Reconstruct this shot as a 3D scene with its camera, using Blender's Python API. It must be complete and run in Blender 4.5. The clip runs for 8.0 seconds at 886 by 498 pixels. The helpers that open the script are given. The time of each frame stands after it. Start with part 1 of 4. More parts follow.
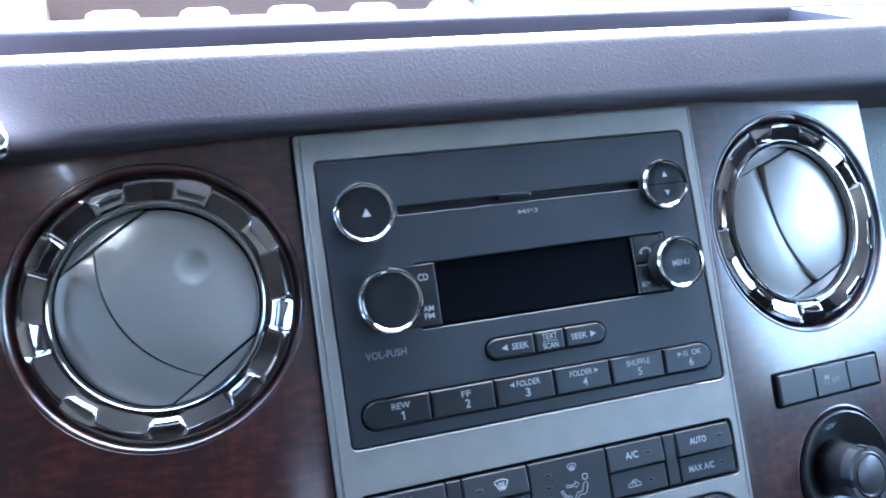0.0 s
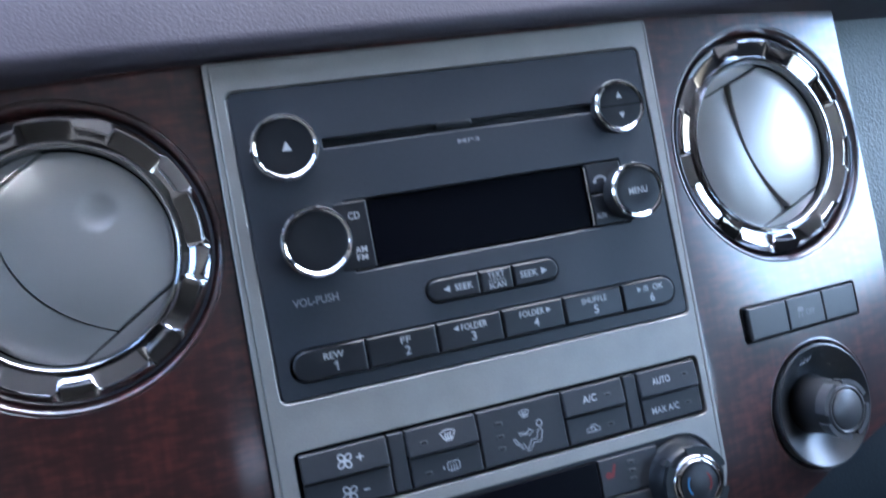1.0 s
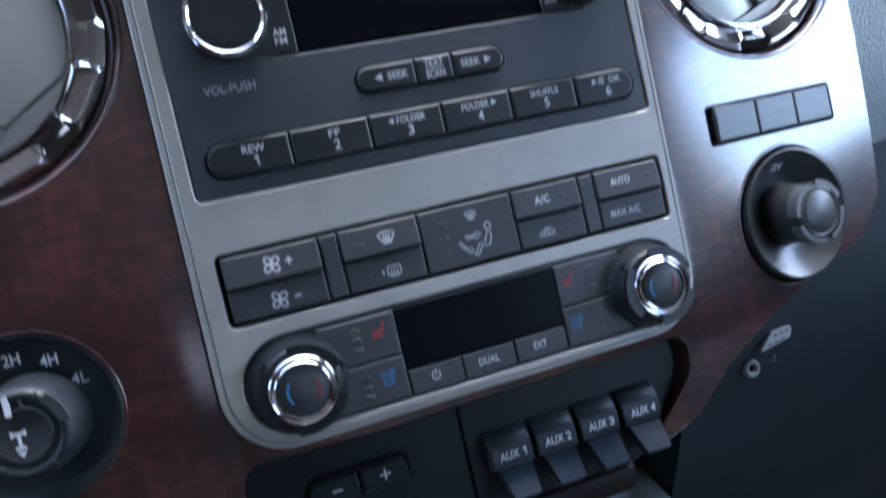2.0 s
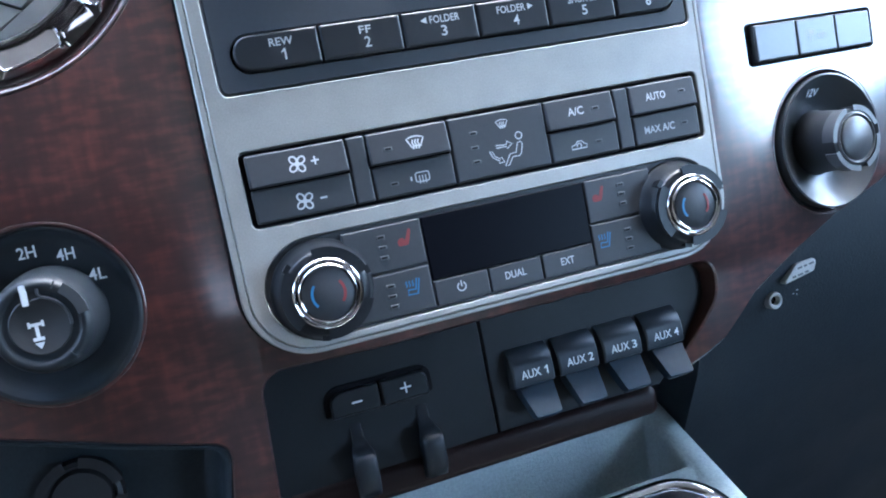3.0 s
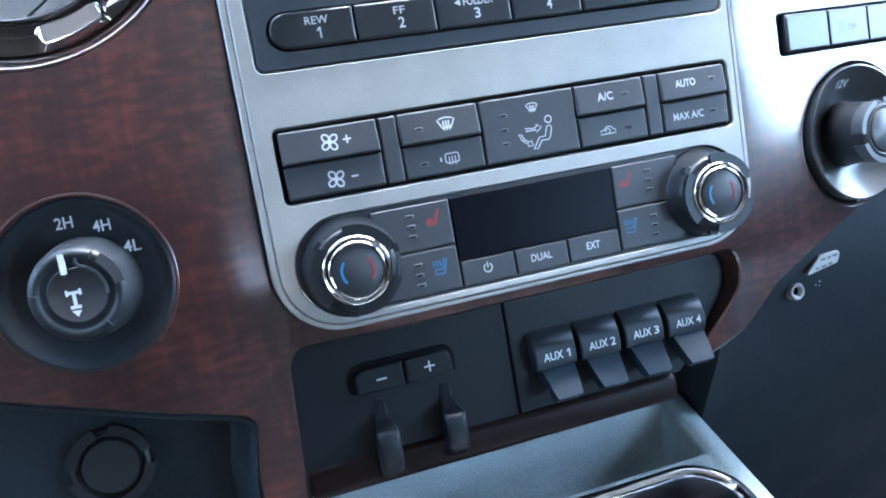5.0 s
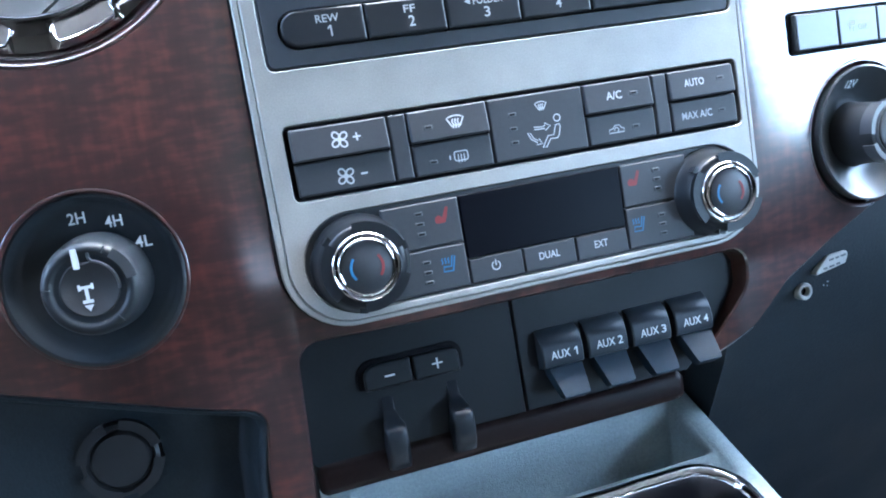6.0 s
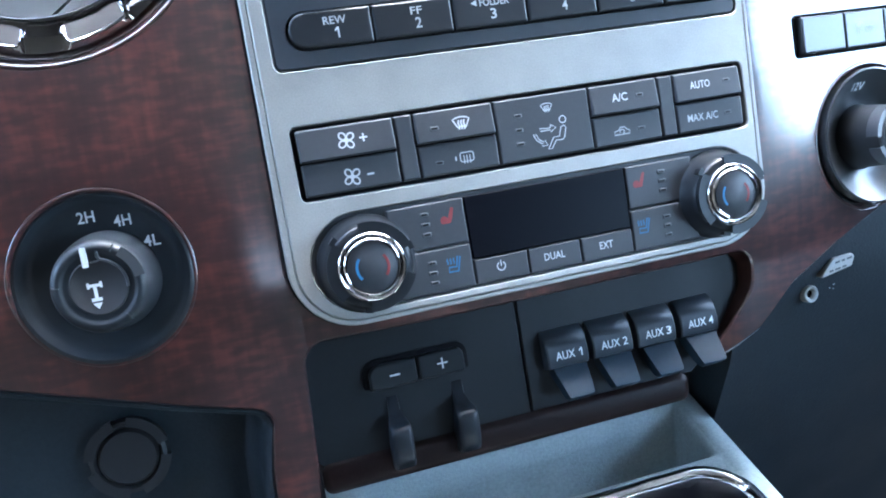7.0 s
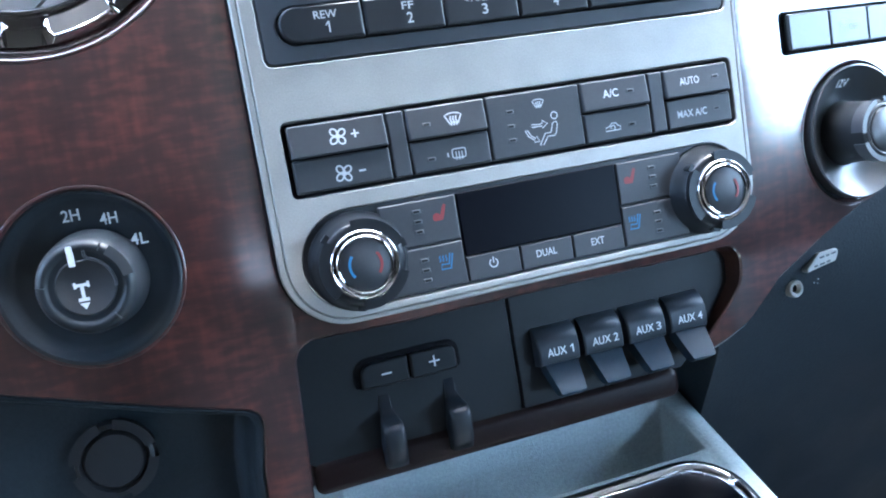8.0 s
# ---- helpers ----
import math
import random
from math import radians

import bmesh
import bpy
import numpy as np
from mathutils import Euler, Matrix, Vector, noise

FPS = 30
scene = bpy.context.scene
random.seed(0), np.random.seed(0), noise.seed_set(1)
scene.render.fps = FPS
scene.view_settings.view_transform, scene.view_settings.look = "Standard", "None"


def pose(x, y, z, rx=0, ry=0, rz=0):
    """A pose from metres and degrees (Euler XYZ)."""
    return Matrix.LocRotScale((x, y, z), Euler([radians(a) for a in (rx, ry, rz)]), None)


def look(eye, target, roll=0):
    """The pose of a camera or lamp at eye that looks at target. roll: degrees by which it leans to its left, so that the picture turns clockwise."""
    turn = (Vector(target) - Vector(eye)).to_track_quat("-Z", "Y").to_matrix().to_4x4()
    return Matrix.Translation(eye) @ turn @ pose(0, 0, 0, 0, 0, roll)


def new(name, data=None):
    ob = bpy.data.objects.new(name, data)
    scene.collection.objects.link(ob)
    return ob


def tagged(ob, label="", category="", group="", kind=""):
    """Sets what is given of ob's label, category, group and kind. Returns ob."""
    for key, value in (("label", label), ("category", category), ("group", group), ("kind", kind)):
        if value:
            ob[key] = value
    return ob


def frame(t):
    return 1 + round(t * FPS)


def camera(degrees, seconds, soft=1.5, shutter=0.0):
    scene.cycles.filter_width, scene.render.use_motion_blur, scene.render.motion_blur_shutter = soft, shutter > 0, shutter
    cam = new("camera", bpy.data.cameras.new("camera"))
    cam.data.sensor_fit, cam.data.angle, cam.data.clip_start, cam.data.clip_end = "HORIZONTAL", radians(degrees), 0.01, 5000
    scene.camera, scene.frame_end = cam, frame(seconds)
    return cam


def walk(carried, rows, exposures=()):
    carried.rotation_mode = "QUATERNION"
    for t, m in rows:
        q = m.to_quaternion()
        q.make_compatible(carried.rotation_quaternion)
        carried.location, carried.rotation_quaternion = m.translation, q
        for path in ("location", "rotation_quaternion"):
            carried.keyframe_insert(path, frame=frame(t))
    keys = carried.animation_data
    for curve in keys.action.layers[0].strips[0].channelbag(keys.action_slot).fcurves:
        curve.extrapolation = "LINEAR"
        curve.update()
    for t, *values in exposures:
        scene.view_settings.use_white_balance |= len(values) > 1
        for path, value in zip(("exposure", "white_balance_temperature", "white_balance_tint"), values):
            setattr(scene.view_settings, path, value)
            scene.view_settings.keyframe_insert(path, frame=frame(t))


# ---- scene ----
cam = camera(61.0, 8.0, soft=1.9, shutter=0.5)
LEAN = 25.0          # the centre stack leans back from the upright
BASE = 1.25          # height of the stack's origin over the ground
STACK = pose(0, 0, BASE, -LEAN, 0, 0)
PATH = [
    (0, (-0.14093, -0.33740, 0.05575), (0.42110, 1.57572, 0.21098), -8.475),
    (0.5, (-0.12340, -0.32674, 0.05483), (0.43268, 1.59110, 0.16727), -9.647),
    (1, (-0.10802, -0.31599, 0.04205), (0.44312, 1.60588, 0.09361), -10.730),
    (1.5, (-0.09245, -0.30492, 0.01949), (0.44935, 1.61958, -0.03288), -11.885),
    (2, (-0.09336, -0.28919, -0.02206), (0.46412, 1.62857, -0.12898), -13.100),
    (2.2, (-0.09940, -0.28153, -0.03161), (0.46009, 1.63336, -0.17361), -12.920),
    (3.5, (-0.10902, -0.27695, -0.04000), (0.42522, 1.63776, -0.26016), -10.509),
    (4, (-0.11154, -0.27736, -0.04021), (0.41690, 1.63792, -0.26918), -10.228),
    (4.5, (-0.11339, -0.27807, -0.04091), (0.40654, 1.63888, -0.27536), -10.147),
    (6, (-0.11614, -0.28005, -0.04199), (0.37889, 1.64381, -0.27369), -9.805),
    (6.5, (-0.11625, -0.28083, -0.04244), (0.36999, 1.64607, -0.26747), -9.701),
    (7, (-0.11591, -0.28183, -0.04226), (0.36134, 1.64733, -0.26716), -9.576),
    (7.5, (-0.11759, -0.28113, -0.04254), (0.36519, 1.64618, -0.27151), -9.579),
    (8, (-0.12150, -0.27803, -0.04188), (0.41547, 1.63348, -0.28223), -9.684),
]
EXPOSURES = [(0.0, 5.15, 4900, 4), (0.5, 4.93, 4950, 5), (1.0, 4.99, 5180, 8), (1.7, 4.86, 5420, 9), (2.2, 4.86, 5400, 8), (3.4, 5.93, 5260, 3), (8.0, 6.0, 5260, 2)]
walk(cam, [(t, STACK @ look(eye, target, roll)) for t, eye, target, roll in PATH], EXPOSURES)

# ---- world and sun ----
world = bpy.data.worlds.new("sky")
scene.world = world
world.use_nodes = True
wn = world.node_tree
sky = wn.nodes.new("ShaderNodeTexSky")
sky.sky_type = "NISHITA"
sky.sun_disc = False
sky.dust_density = 7.0
SUN_UP, SUN_SIDE = 45.0, 27.0
sky.sun_elevation, sky.sun_rotation = radians(SUN_UP), radians(SUN_SIDE)
wn.links.new(sky.outputs[0], wn.nodes["Background"].inputs[0])
wn.nodes["Background"].inputs[1].default_value = 0.15
sun = new("sun", bpy.data.lights.new("sun", "SUN"))
sun.data.energy, sun.data.angle, sun.data.color = 2.4, radians(0.55), (1.0, 0.95, 0.88)
su, sa = radians(SUN_UP), radians(SUN_SIDE)
sun.matrix_world = look((2 * math.sin(sa) * math.cos(su), 2 * math.cos(sa) * math.cos(su), BASE + 2 * math.sin(su)), (0, 0, BASE))


# ---- materials ----
def socket(node, name, value):
    node.inputs[name].default_value = value


def material(name, base, rough=0.5, metal=0.0, vary=0.12, coarse=25.0, fine=600.0, bump=0.0, bump_scale=900.0,
             coat=0.0, coat_rough=0.1, rough_vary=0.12, specular=0.5, grain=None):
    """A surface with two scales of colour change, uneven gloss and fine relief; scales are cycles a metre."""
    m = bpy.data.materials.new(name)
    m.use_nodes = True
    n, link = m.node_tree.nodes, m.node_tree.links
    b = n["Principled BSDF"]
    co = n.new("ShaderNodeTexCoord")
    at = co.outputs["Object"]
    big, small = n.new("ShaderNodeTexNoise"), n.new("ShaderNodeTexNoise")
    for tex, scale, detail in ((big, coarse, 4), (small, fine, 3)):
        link.new(at, tex.inputs["Vector"])
        socket(tex, "Scale", scale)
        socket(tex, "Detail", detail)
    mean = n.new("ShaderNodeMath")
    mean.operation = "ADD"
    link.new(big.outputs["Fac"], mean.inputs[0])
    link.new(small.outputs["Fac"], mean.inputs[1])
    tone = n.new("ShaderNodeMapRange")
    link.new(mean.outputs[0], tone.inputs["Value"])
    for k, v in (("From Min", 0.6), ("From Max", 1.4), ("To Min", 1 - vary), ("To Max", 1 + vary)):
        socket(tone, k, v)
    mix = n.new("ShaderNodeVectorMath")
    mix.operation = "SCALE"
    mix.inputs[0].default_value = base
    link.new(tone.outputs[0], mix.inputs["Scale"])
    link.new(mix.outputs[0], b.inputs["Base Color"])
    gloss = n.new("ShaderNodeMapRange")
    link.new(big.outputs["Fac"], gloss.inputs["Value"])
    for k, v in (("From Min", 0.3), ("From Max", 0.7), ("To Min", rough * (1 - rough_vary)), ("To Max", rough * (1 + rough_vary))):
        socket(gloss, k, v)
    link.new(gloss.outputs[0], b.inputs["Roughness"])
    socket(b, "Metallic", metal)
    socket(b, "Specular IOR Level", specular)
    if coat:
        socket(b, "Coat Weight", coat)
        socket(b, "Coat Roughness", coat_rough)
    if bump:
        rel = n.new("ShaderNodeBump")
        if grain == "leather":
            cell = n.new("ShaderNodeTexVoronoi")
            cell.feature = "SMOOTH_F1"
            warp = n.new("ShaderNodeVectorMath")
            warp.operation = "MULTIPLY_ADD"
            link.new(small.outputs["Color"], warp.inputs[0])
            warp.inputs[1].default_value = (0.0015, 0.0015, 0.0015)
            link.new(at, warp.inputs[2])
            link.new(warp.outputs[0], cell.inputs["Vector"])
            socket(cell, "Scale", bump_scale)
            link.new(cell.outputs["Distance"], rel.inputs["Height"])
        else:
            tex = n.new("ShaderNodeTexNoise")
            link.new(at, tex.inputs["Vector"])
            socket(tex, "Scale", bump_scale)
            socket(tex, "Detail", 2)
            link.new(tex.outputs["Fac"], rel.inputs["Height"])
        socket(rel, "Strength", bump)
        socket(rel, "Distance", 0.0006)
        link.new(rel.outputs[0], b.inputs["Normal"])
    return m


def wood_material():
    """Red-brown lacquered burr wood print: fine cross streaks under broad upright figure."""
    m = material("lacquered_wood", (0.1, 0.03, 0.02), rough=0.38, coat=1.0, coat_rough=0.17, specular=0.5, coarse=30, fine=900)
    n, link = m.node_tree.nodes, m.node_tree.links
    b = n["Principled BSDF"]
    socket(b, "Coat IOR", 2.1)
    co = n.new("ShaderNodeTexCoord")

    def streak(sx, sz, detail, rough=0.55):
        mp, tex = n.new("ShaderNodeMapping"), n.new("ShaderNodeTexNoise")
        link.new(co.outputs["Object"], mp.inputs["Vector"])
        mp.inputs["Scale"].default_value = (sx, 20, sz)
        link.new(mp.outputs[0], tex.inputs["Vector"])
        for k, v in (("Scale", 1.0), ("Detail", detail), ("Roughness", rough), ("Distortion", 0.0)):
            socket(tex, k, v)
        return tex.outputs["Fac"]

    cross, figure, blotch = streak(95, 310, 2, 0.45), streak(260, 45, 2, 0.45), streak(26, 40, 2, 0.5)

    def combine(op, a, c, second=None):
        k = n.new("ShaderNodeMath")
        k.operation = op
        link.new(a, k.inputs[0])
        if second is None:
            link.new(c, k.inputs[1])
        else:
            k.inputs[1].default_value = second
        return k.outputs[0]

    softer = combine("ADD", combine("MULTIPLY", figure, None, 0.6), None, 0.2)
    total = combine("ADD", combine("ADD", cross, softer), blotch)
    ramp = n.new("ShaderNodeValToRGB")
    span = n.new("ShaderNodeMapRange")
    link.new(total, span.inputs["Value"])
    socket(span, "From Min", 1.08)
    socket(span, "From Max", 1.85)
    link.new(span.outputs[0], ramp.inputs["Fac"])
    e = ramp.color_ramp.elements
    e[0].position, e[0].color = 0.0, (0.016, 0.0062, 0.006, 1)
    e[1].position, e[1].color = 1.0, (0.1, 0.027, 0.021, 1)
    mid = ramp.color_ramp.elements.new(0.5)
    mid.color = (0.038, 0.0118, 0.0105, 1)
    link.new(ramp.outputs["Color"], b.inputs["Base Color"])
    return m


def tinted_glass(name, colour):
    """A thin flat pane: tinted passage with a little gloss."""
    m = bpy.data.materials.new(name)
    m.use_nodes = True
    n, link = m.node_tree.nodes, m.node_tree.links
    n.remove(n["Principled BSDF"])
    clear, shine, mix = n.new("ShaderNodeBsdfTransparent"), n.new("ShaderNodeBsdfGlossy"), n.new("ShaderNodeMixShader")
    socket(clear, "Color", colour + (1,))
    socket(shine, "Roughness", 0.03)
    socket(mix, "Fac", 0.04)
    link.new(clear.outputs[0], mix.inputs[1])
    link.new(shine.outputs[0], mix.inputs[2])
    link.new(mix.outputs[0], n["Material Output"].inputs["Surface"])
    return m


WOOD = wood_material()
PAD = material("dash_leather", (0.06, 0.0525, 0.0685), rough=0.55, vary=0.12, bump=0.23, bump_scale=1000, grain="leather", coarse=18)
PASSENGER = material("light_dash_vinyl", (0.2, 0.222, 0.222), rough=0.5, vary=0.1, bump=0.9, bump_scale=700, grain="leather")
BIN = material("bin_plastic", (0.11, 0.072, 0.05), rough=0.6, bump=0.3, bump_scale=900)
MAT = material("pale_rubber_lit_wall", (0.42, 0.42, 0.43), rough=0.55, bump=0.2, bump_scale=800)
SATIN = material("satin_metal_paint", (0.312, 0.304, 0.286), rough=0.46, metal=0.4, vary=0.16, coarse=60, fine=1700, bump=0.09, bump_scale=2200)
SILVER = material("satin_silver_plastic", (0.44, 0.43, 0.41), rough=0.36, metal=0.45, vary=0.05, coarse=30, fine=2400)
FACE = material("radio_face_plastic", (0.033, 0.038, 0.0465), rough=0.42, vary=0.1, bump=0.08, bump_scale=2600)
KEY = material("key_plastic", (0.011, 0.0125, 0.0155), rough=0.33, rough_vary=0.08, vary=0.12, bump=0.05, bump_scale=2400)
CLIMATE = material("climate_key_plastic", (0.026, 0.0285, 0.033), rough=0.47, vary=0.1, bump=0.08, bump_scale=2600)
BLACK = material("black_plastic", (0.0075, 0.009, 0.0108), rough=0.36, vary=0.15, bump=0.08, bump_scale=1800)
# near black, little sheen: shade inside gaps and wells is in the colour
SHADE = material("shade_black", (0.005, 0.005, 0.006), rough=0.7, specular=0.06)
LOWER = material("lower_dash_plastic", (0.0175, 0.024, 0.029), rough=0.6, vary=0.2, bump=0.35, bump_scale=900, specular=0.3)
CONSOLE = material("console_plastic", (0.315, 0.365, 0.362), rough=0.4, vary=0.22, bump=0.75, bump_scale=1500)
GLASS = material("display_glass", (0.003, 0.0033, 0.0055), rough=0.29, vary=0.05, rough_vary=0.02, specular=0.06)
CHROME = material("chrome", (0.68, 0.69, 0.71), rough=0.06, metal=1.0, vary=0.03, rough_vary=0.5)
# chrome again, its colour darkened to stand for dim reflections
DIM_CHROME = material("dim_reflection_chrome", (0.53, 0.525, 0.54), rough=0.06, metal=1.0, vary=0.04, rough_vary=0.5)
KNOB_BODY = material("knob_body_plastic", (0.008, 0.0096, 0.0122), rough=0.34, specular=0.3, vary=0.12, rough_vary=0.05)
GLOSS = material("gloss_black_plastic", (0.016, 0.0195, 0.023), rough=0.33, vary=0.12, rough_vary=0.05)
RECESS = material("brown_recess_plastic", (0.032, 0.0145, 0.0115), specular=0.3, rough=0.42, vary=0.25, bump=0.1)
# the rail's brown is darkened: its shade is put into the colour
RAIL = material("shaded_brown_rail", (0.0105, 0.005, 0.0045), specular=0.16, rough=0.42, vary=0.25, bump=0.1)
KNOB = material("knob_grey_plastic", (0.0175, 0.0205, 0.024), rough=0.4, specular=0.35, rough_vary=0.05, bump=0.1, bump_scale=1500)
RUBBER = material("soft_black_rubber", (0.016, 0.0165, 0.018), rough=0.48, bump=0.1, bump_scale=1500)
LEVER = material("squeeze_lever_plastic", (0.0065, 0.0088, 0.012), rough=0.42, specular=0.3, vary=0.15, bump=0.05, bump_scale=1500)
TAB = material("switch_tab_plastic", (0.013, 0.0225, 0.033), rough=0.4, specular=0.22, vary=0.15, bump=0.05, bump_scale=1500)
PADDLE = material("switch_paddle_plastic", (0.0135, 0.019, 0.026), rough=0.46, specular=0.45, vary=0.15, bump=0.05, bump_scale=1500)
DISH = material("glossy_dish_plastic", (0.03, 0.033, 0.036), rough=0.34, specular=0.8, vary=0.1, rough_vary=0.05)
BRIGHT = material("textured_bright_metal", (0.34, 0.345, 0.35), rough=0.4, metal=0.5, vary=0.12, fine=2600, bump=0.25, bump_scale=2600)
CAP = material("glossy_grey_cap", (0.05, 0.053, 0.057), rough=0.3, specular=0.6, vary=0.1, rough_vary=0.04)
PANEL = material("recess_panel_plastic", (0.0068, 0.0086, 0.0105), rough=0.45, specular=0.25, vary=0.15, bump=0.1, bump_scale=1800)
GREY_CAP = material("grey_cap_plastic", (0.06, 0.062, 0.066), rough=0.3, bump=0.1, bump_scale=1500)
WHITE_INK = material("pale_print", (0.43, 0.45, 0.47), rough=0.6, vary=0.06)
BRIGHT_INK = material("white_print", (0.62, 0.64, 0.66), rough=0.6, vary=0.06)
FAINT_INK = material("grey_print", (0.3, 0.31, 0.33), rough=0.6, vary=0.06)
DIM_INK = material("unlit_lamp", (0.06, 0.064, 0.068), rough=0.4, vary=0.06)
RED_INK = material("red_print", (0.17, 0.022, 0.023), rough=0.55, vary=0.06)
BLUE_INK = material("blue_print", (0.026, 0.13, 0.27), rough=0.55, vary=0.06)
HEADLINER = material("headliner_cloth", (0.12, 0.12, 0.122), rough=0.9, specular=0.1, bump=0.4, bump_scale=700)
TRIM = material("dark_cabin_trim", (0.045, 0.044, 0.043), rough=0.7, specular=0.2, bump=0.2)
# darker copy of the trim above: the sides' shade is in the colour
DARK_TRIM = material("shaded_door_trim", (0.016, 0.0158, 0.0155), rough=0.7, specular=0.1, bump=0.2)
# unseen floor and back wall; the shade of absent seats is in the colour
CARPET = material("shade_dark_carpet", (0.009, 0.009, 0.0095), rough=0.95, specular=0.05, bump=0.5)
# unseen ground, made pale to bounce light up into the cabin
BOUNCE_GROUND = material("pale_bounce_ground", (0.3, 0.3, 0.29), rough=0.9, coarse=0.6, fine=30)

# ---- building tools: millimetres, x to the passenger, y into the dash, z up along the stack ----
ORIGIN = {}


def finish(bm, name, mat, origin=(0, 0, 0), angle=38):
    bmesh.ops.remove_doubles(bm, verts=bm.verts, dist=0.0005)
    bmesh.ops.recalc_face_normals(bm, faces=bm.faces)
    for v in bm.verts:
        v.co = (v.co - Vector(origin)) * 0.001
    me = bpy.data.meshes.new(name)
    bm.to_mesh(me)
    bm.free()
    me.materials.append(mat)
    me.polygons.foreach_set("use_smooth", [True] * len(me.polygons))
    me.set_sharp_from_angle(angle=radians(angle))
    return me


def thing(name, label, category, origin, group="", kind=""):
    ob = new(name)
    ob.empty_display_size = 0.02
    ob.matrix_basis = STACK @ Matrix.Translation(Vector(origin) * 0.001)
    ORIGIN[ob.name] = origin
    return tagged(ob, label, category, group, kind)


def part(name, bm, mat, parent, label="", angle=38):
    origin = ORIGIN[parent.name]
    ob = new(name, finish(bm, name, mat, origin, angle))
    ob.parent = parent
    ORIGIN[ob.name] = origin
    return tagged(ob, label)


def solo(name, bm, mat, label, category, group="", kind="", origin=(0, 0, 0), angle=38):
    ob = new(name, finish(bm, name, mat, origin, angle))
    ob.matrix_basis = STACK @ Matrix.Translation(Vector(origin) * 0.001)
    return tagged(ob, label, category, group, kind)


def rr(x0, x1, z0, z1, r, n=5):
    """A rectangle with rounded corners: one radius, or four (low left, low right, top right, top left)."""
    rs = [max(k, 0.01) for k in (r if isinstance(r, (tuple, list)) else (r,) * 4)]
    mids = ((x0 + rs[0], z0 + rs[0], 180), (x1 - rs[1], z0 + rs[1], 270), (x1 - rs[2], z1 - rs[2], 0), (x0 + rs[3], z1 - rs[3], 90))
    return [(cx + k * math.cos(radians(a + 90 * i / n)), cz + k * math.sin(radians(a + 90 * i / n)))
            for (cx, cz, a), k in zip(mids, rs) for i in range(n + 1)]


def circle(cx, cz, r, n=48):
    return [(cx + r * math.cos(2 * math.pi * i / n), cz + r * math.sin(2 * math.pi * i / n)) for i in range(n)]


def rounded(points, n=5):
    """A polygon of (x, z, corner radius), anticlockwise."""
    out = []
    for i, (x, z, r) in enumerate(points):
        p = Vector((x, z))
        a = (Vector(points[i - 1][:2]) - p).normalized()
        b = (Vector(points[(i + 1) % len(points)][:2]) - p).normalized()
        half = math.acos(max(-0.999, min(0.999, a.dot(b)))) / 2
        if r <= 0 or half > 1.5:
            out.append((x, z))
            continue
        cut = r / math.tan(half)
        c = p + (a + b).normalized() * (r / math.sin(half))
        s, e = p + a * cut - c, p + b * cut - c
        for k in range(n + 1):
            q = s.lerp(e, k / n)
            q = q.normalized() * r if q.length > 1e-6 else q
            out.append((c.x + q.x, c.y + q.y))
    return out


def shrink(points, d):
    """The anticlockwise outline moved inwards by d."""
    out, m = [], len(points)
    for i in range(m):
        p, a, b = Vector(points[i]), Vector(points[i - 1]), Vector(points[(i + 1) % m])
        e, f = (p - a), (b - p)
        if e.length < 1e-6 or f.length < 1e-6:
            e = f = (b - a)
        e.normalize(), f.normalize()
        na, nb = Vector((-e.y, e.x)), Vector((-f.y, f.x))
        k = na + nb
        k = k / max(0.5, k.dot(na)) if k.length > 1e-6 else na
        out.append((p.x + k.x * d, p.y + k.y * d))
    return out


def ringv(bm, pts, y):
    return [bm.verts.new((x, y, z)) for x, z in pts]


def bridge(bm, a, b):
    m = len(a)
    for i in range(m):
        bm.faces.new((a[i], a[(i + 1) % m], b[(i + 1) % m], b[i]))


def prism(levels, bm=None, back=True):
    """A solid lofted through outlines (points, y), from its back to its front."""
    bm = bm or bmesh.new()
    rings = [ringv(bm, p, y) for p, y in levels]
    for a, b in zip(rings, rings[1:]):
        bridge(bm, a, b)
    bm.faces.new(rings[-1])
    if back:
        bm.faces.new(rings[0])
    return bm


def button(x0, x1, z0, z1, r, yb, yf, bev=0.5, bm=None):
    rs = r if isinstance(r, (tuple, list)) else (r,) * 4
    o = lambda d: rr(x0 + d, x1 - d, z0 + d, z1 - d, [max(k - d, 0.03) for k in rs])
    return prism([(o(0), yb), (o(0), yf + bev), (o(bev * 0.35), yf + bev * 0.35), (o(bev), yf), (o(bev + 0.25), yf)], bm)


def lathe(profile, cx, cz, n=48, bm=None):
    """(radius, y) turned round the line along y through (cx, cz)."""
    bm = bm or bmesh.new()
    prev = None
    for r, y in profile:
        ring = [bm.verts.new((cx, y, cz))] if r < 1e-6 else ringv(bm, circle(cx, cz, r, n), y)
        if prev:
            if len(prev) == 1 or len(ring) == 1:
                tip, rim = (prev[0], ring) if len(prev) == 1 else (ring[0], prev)
                for i in range(n):
                    bm.faces.new((tip, rim[i], rim[(i + 1) % n]))
            else:
                bridge(bm, prev, ring)
        prev = ring
    return bm


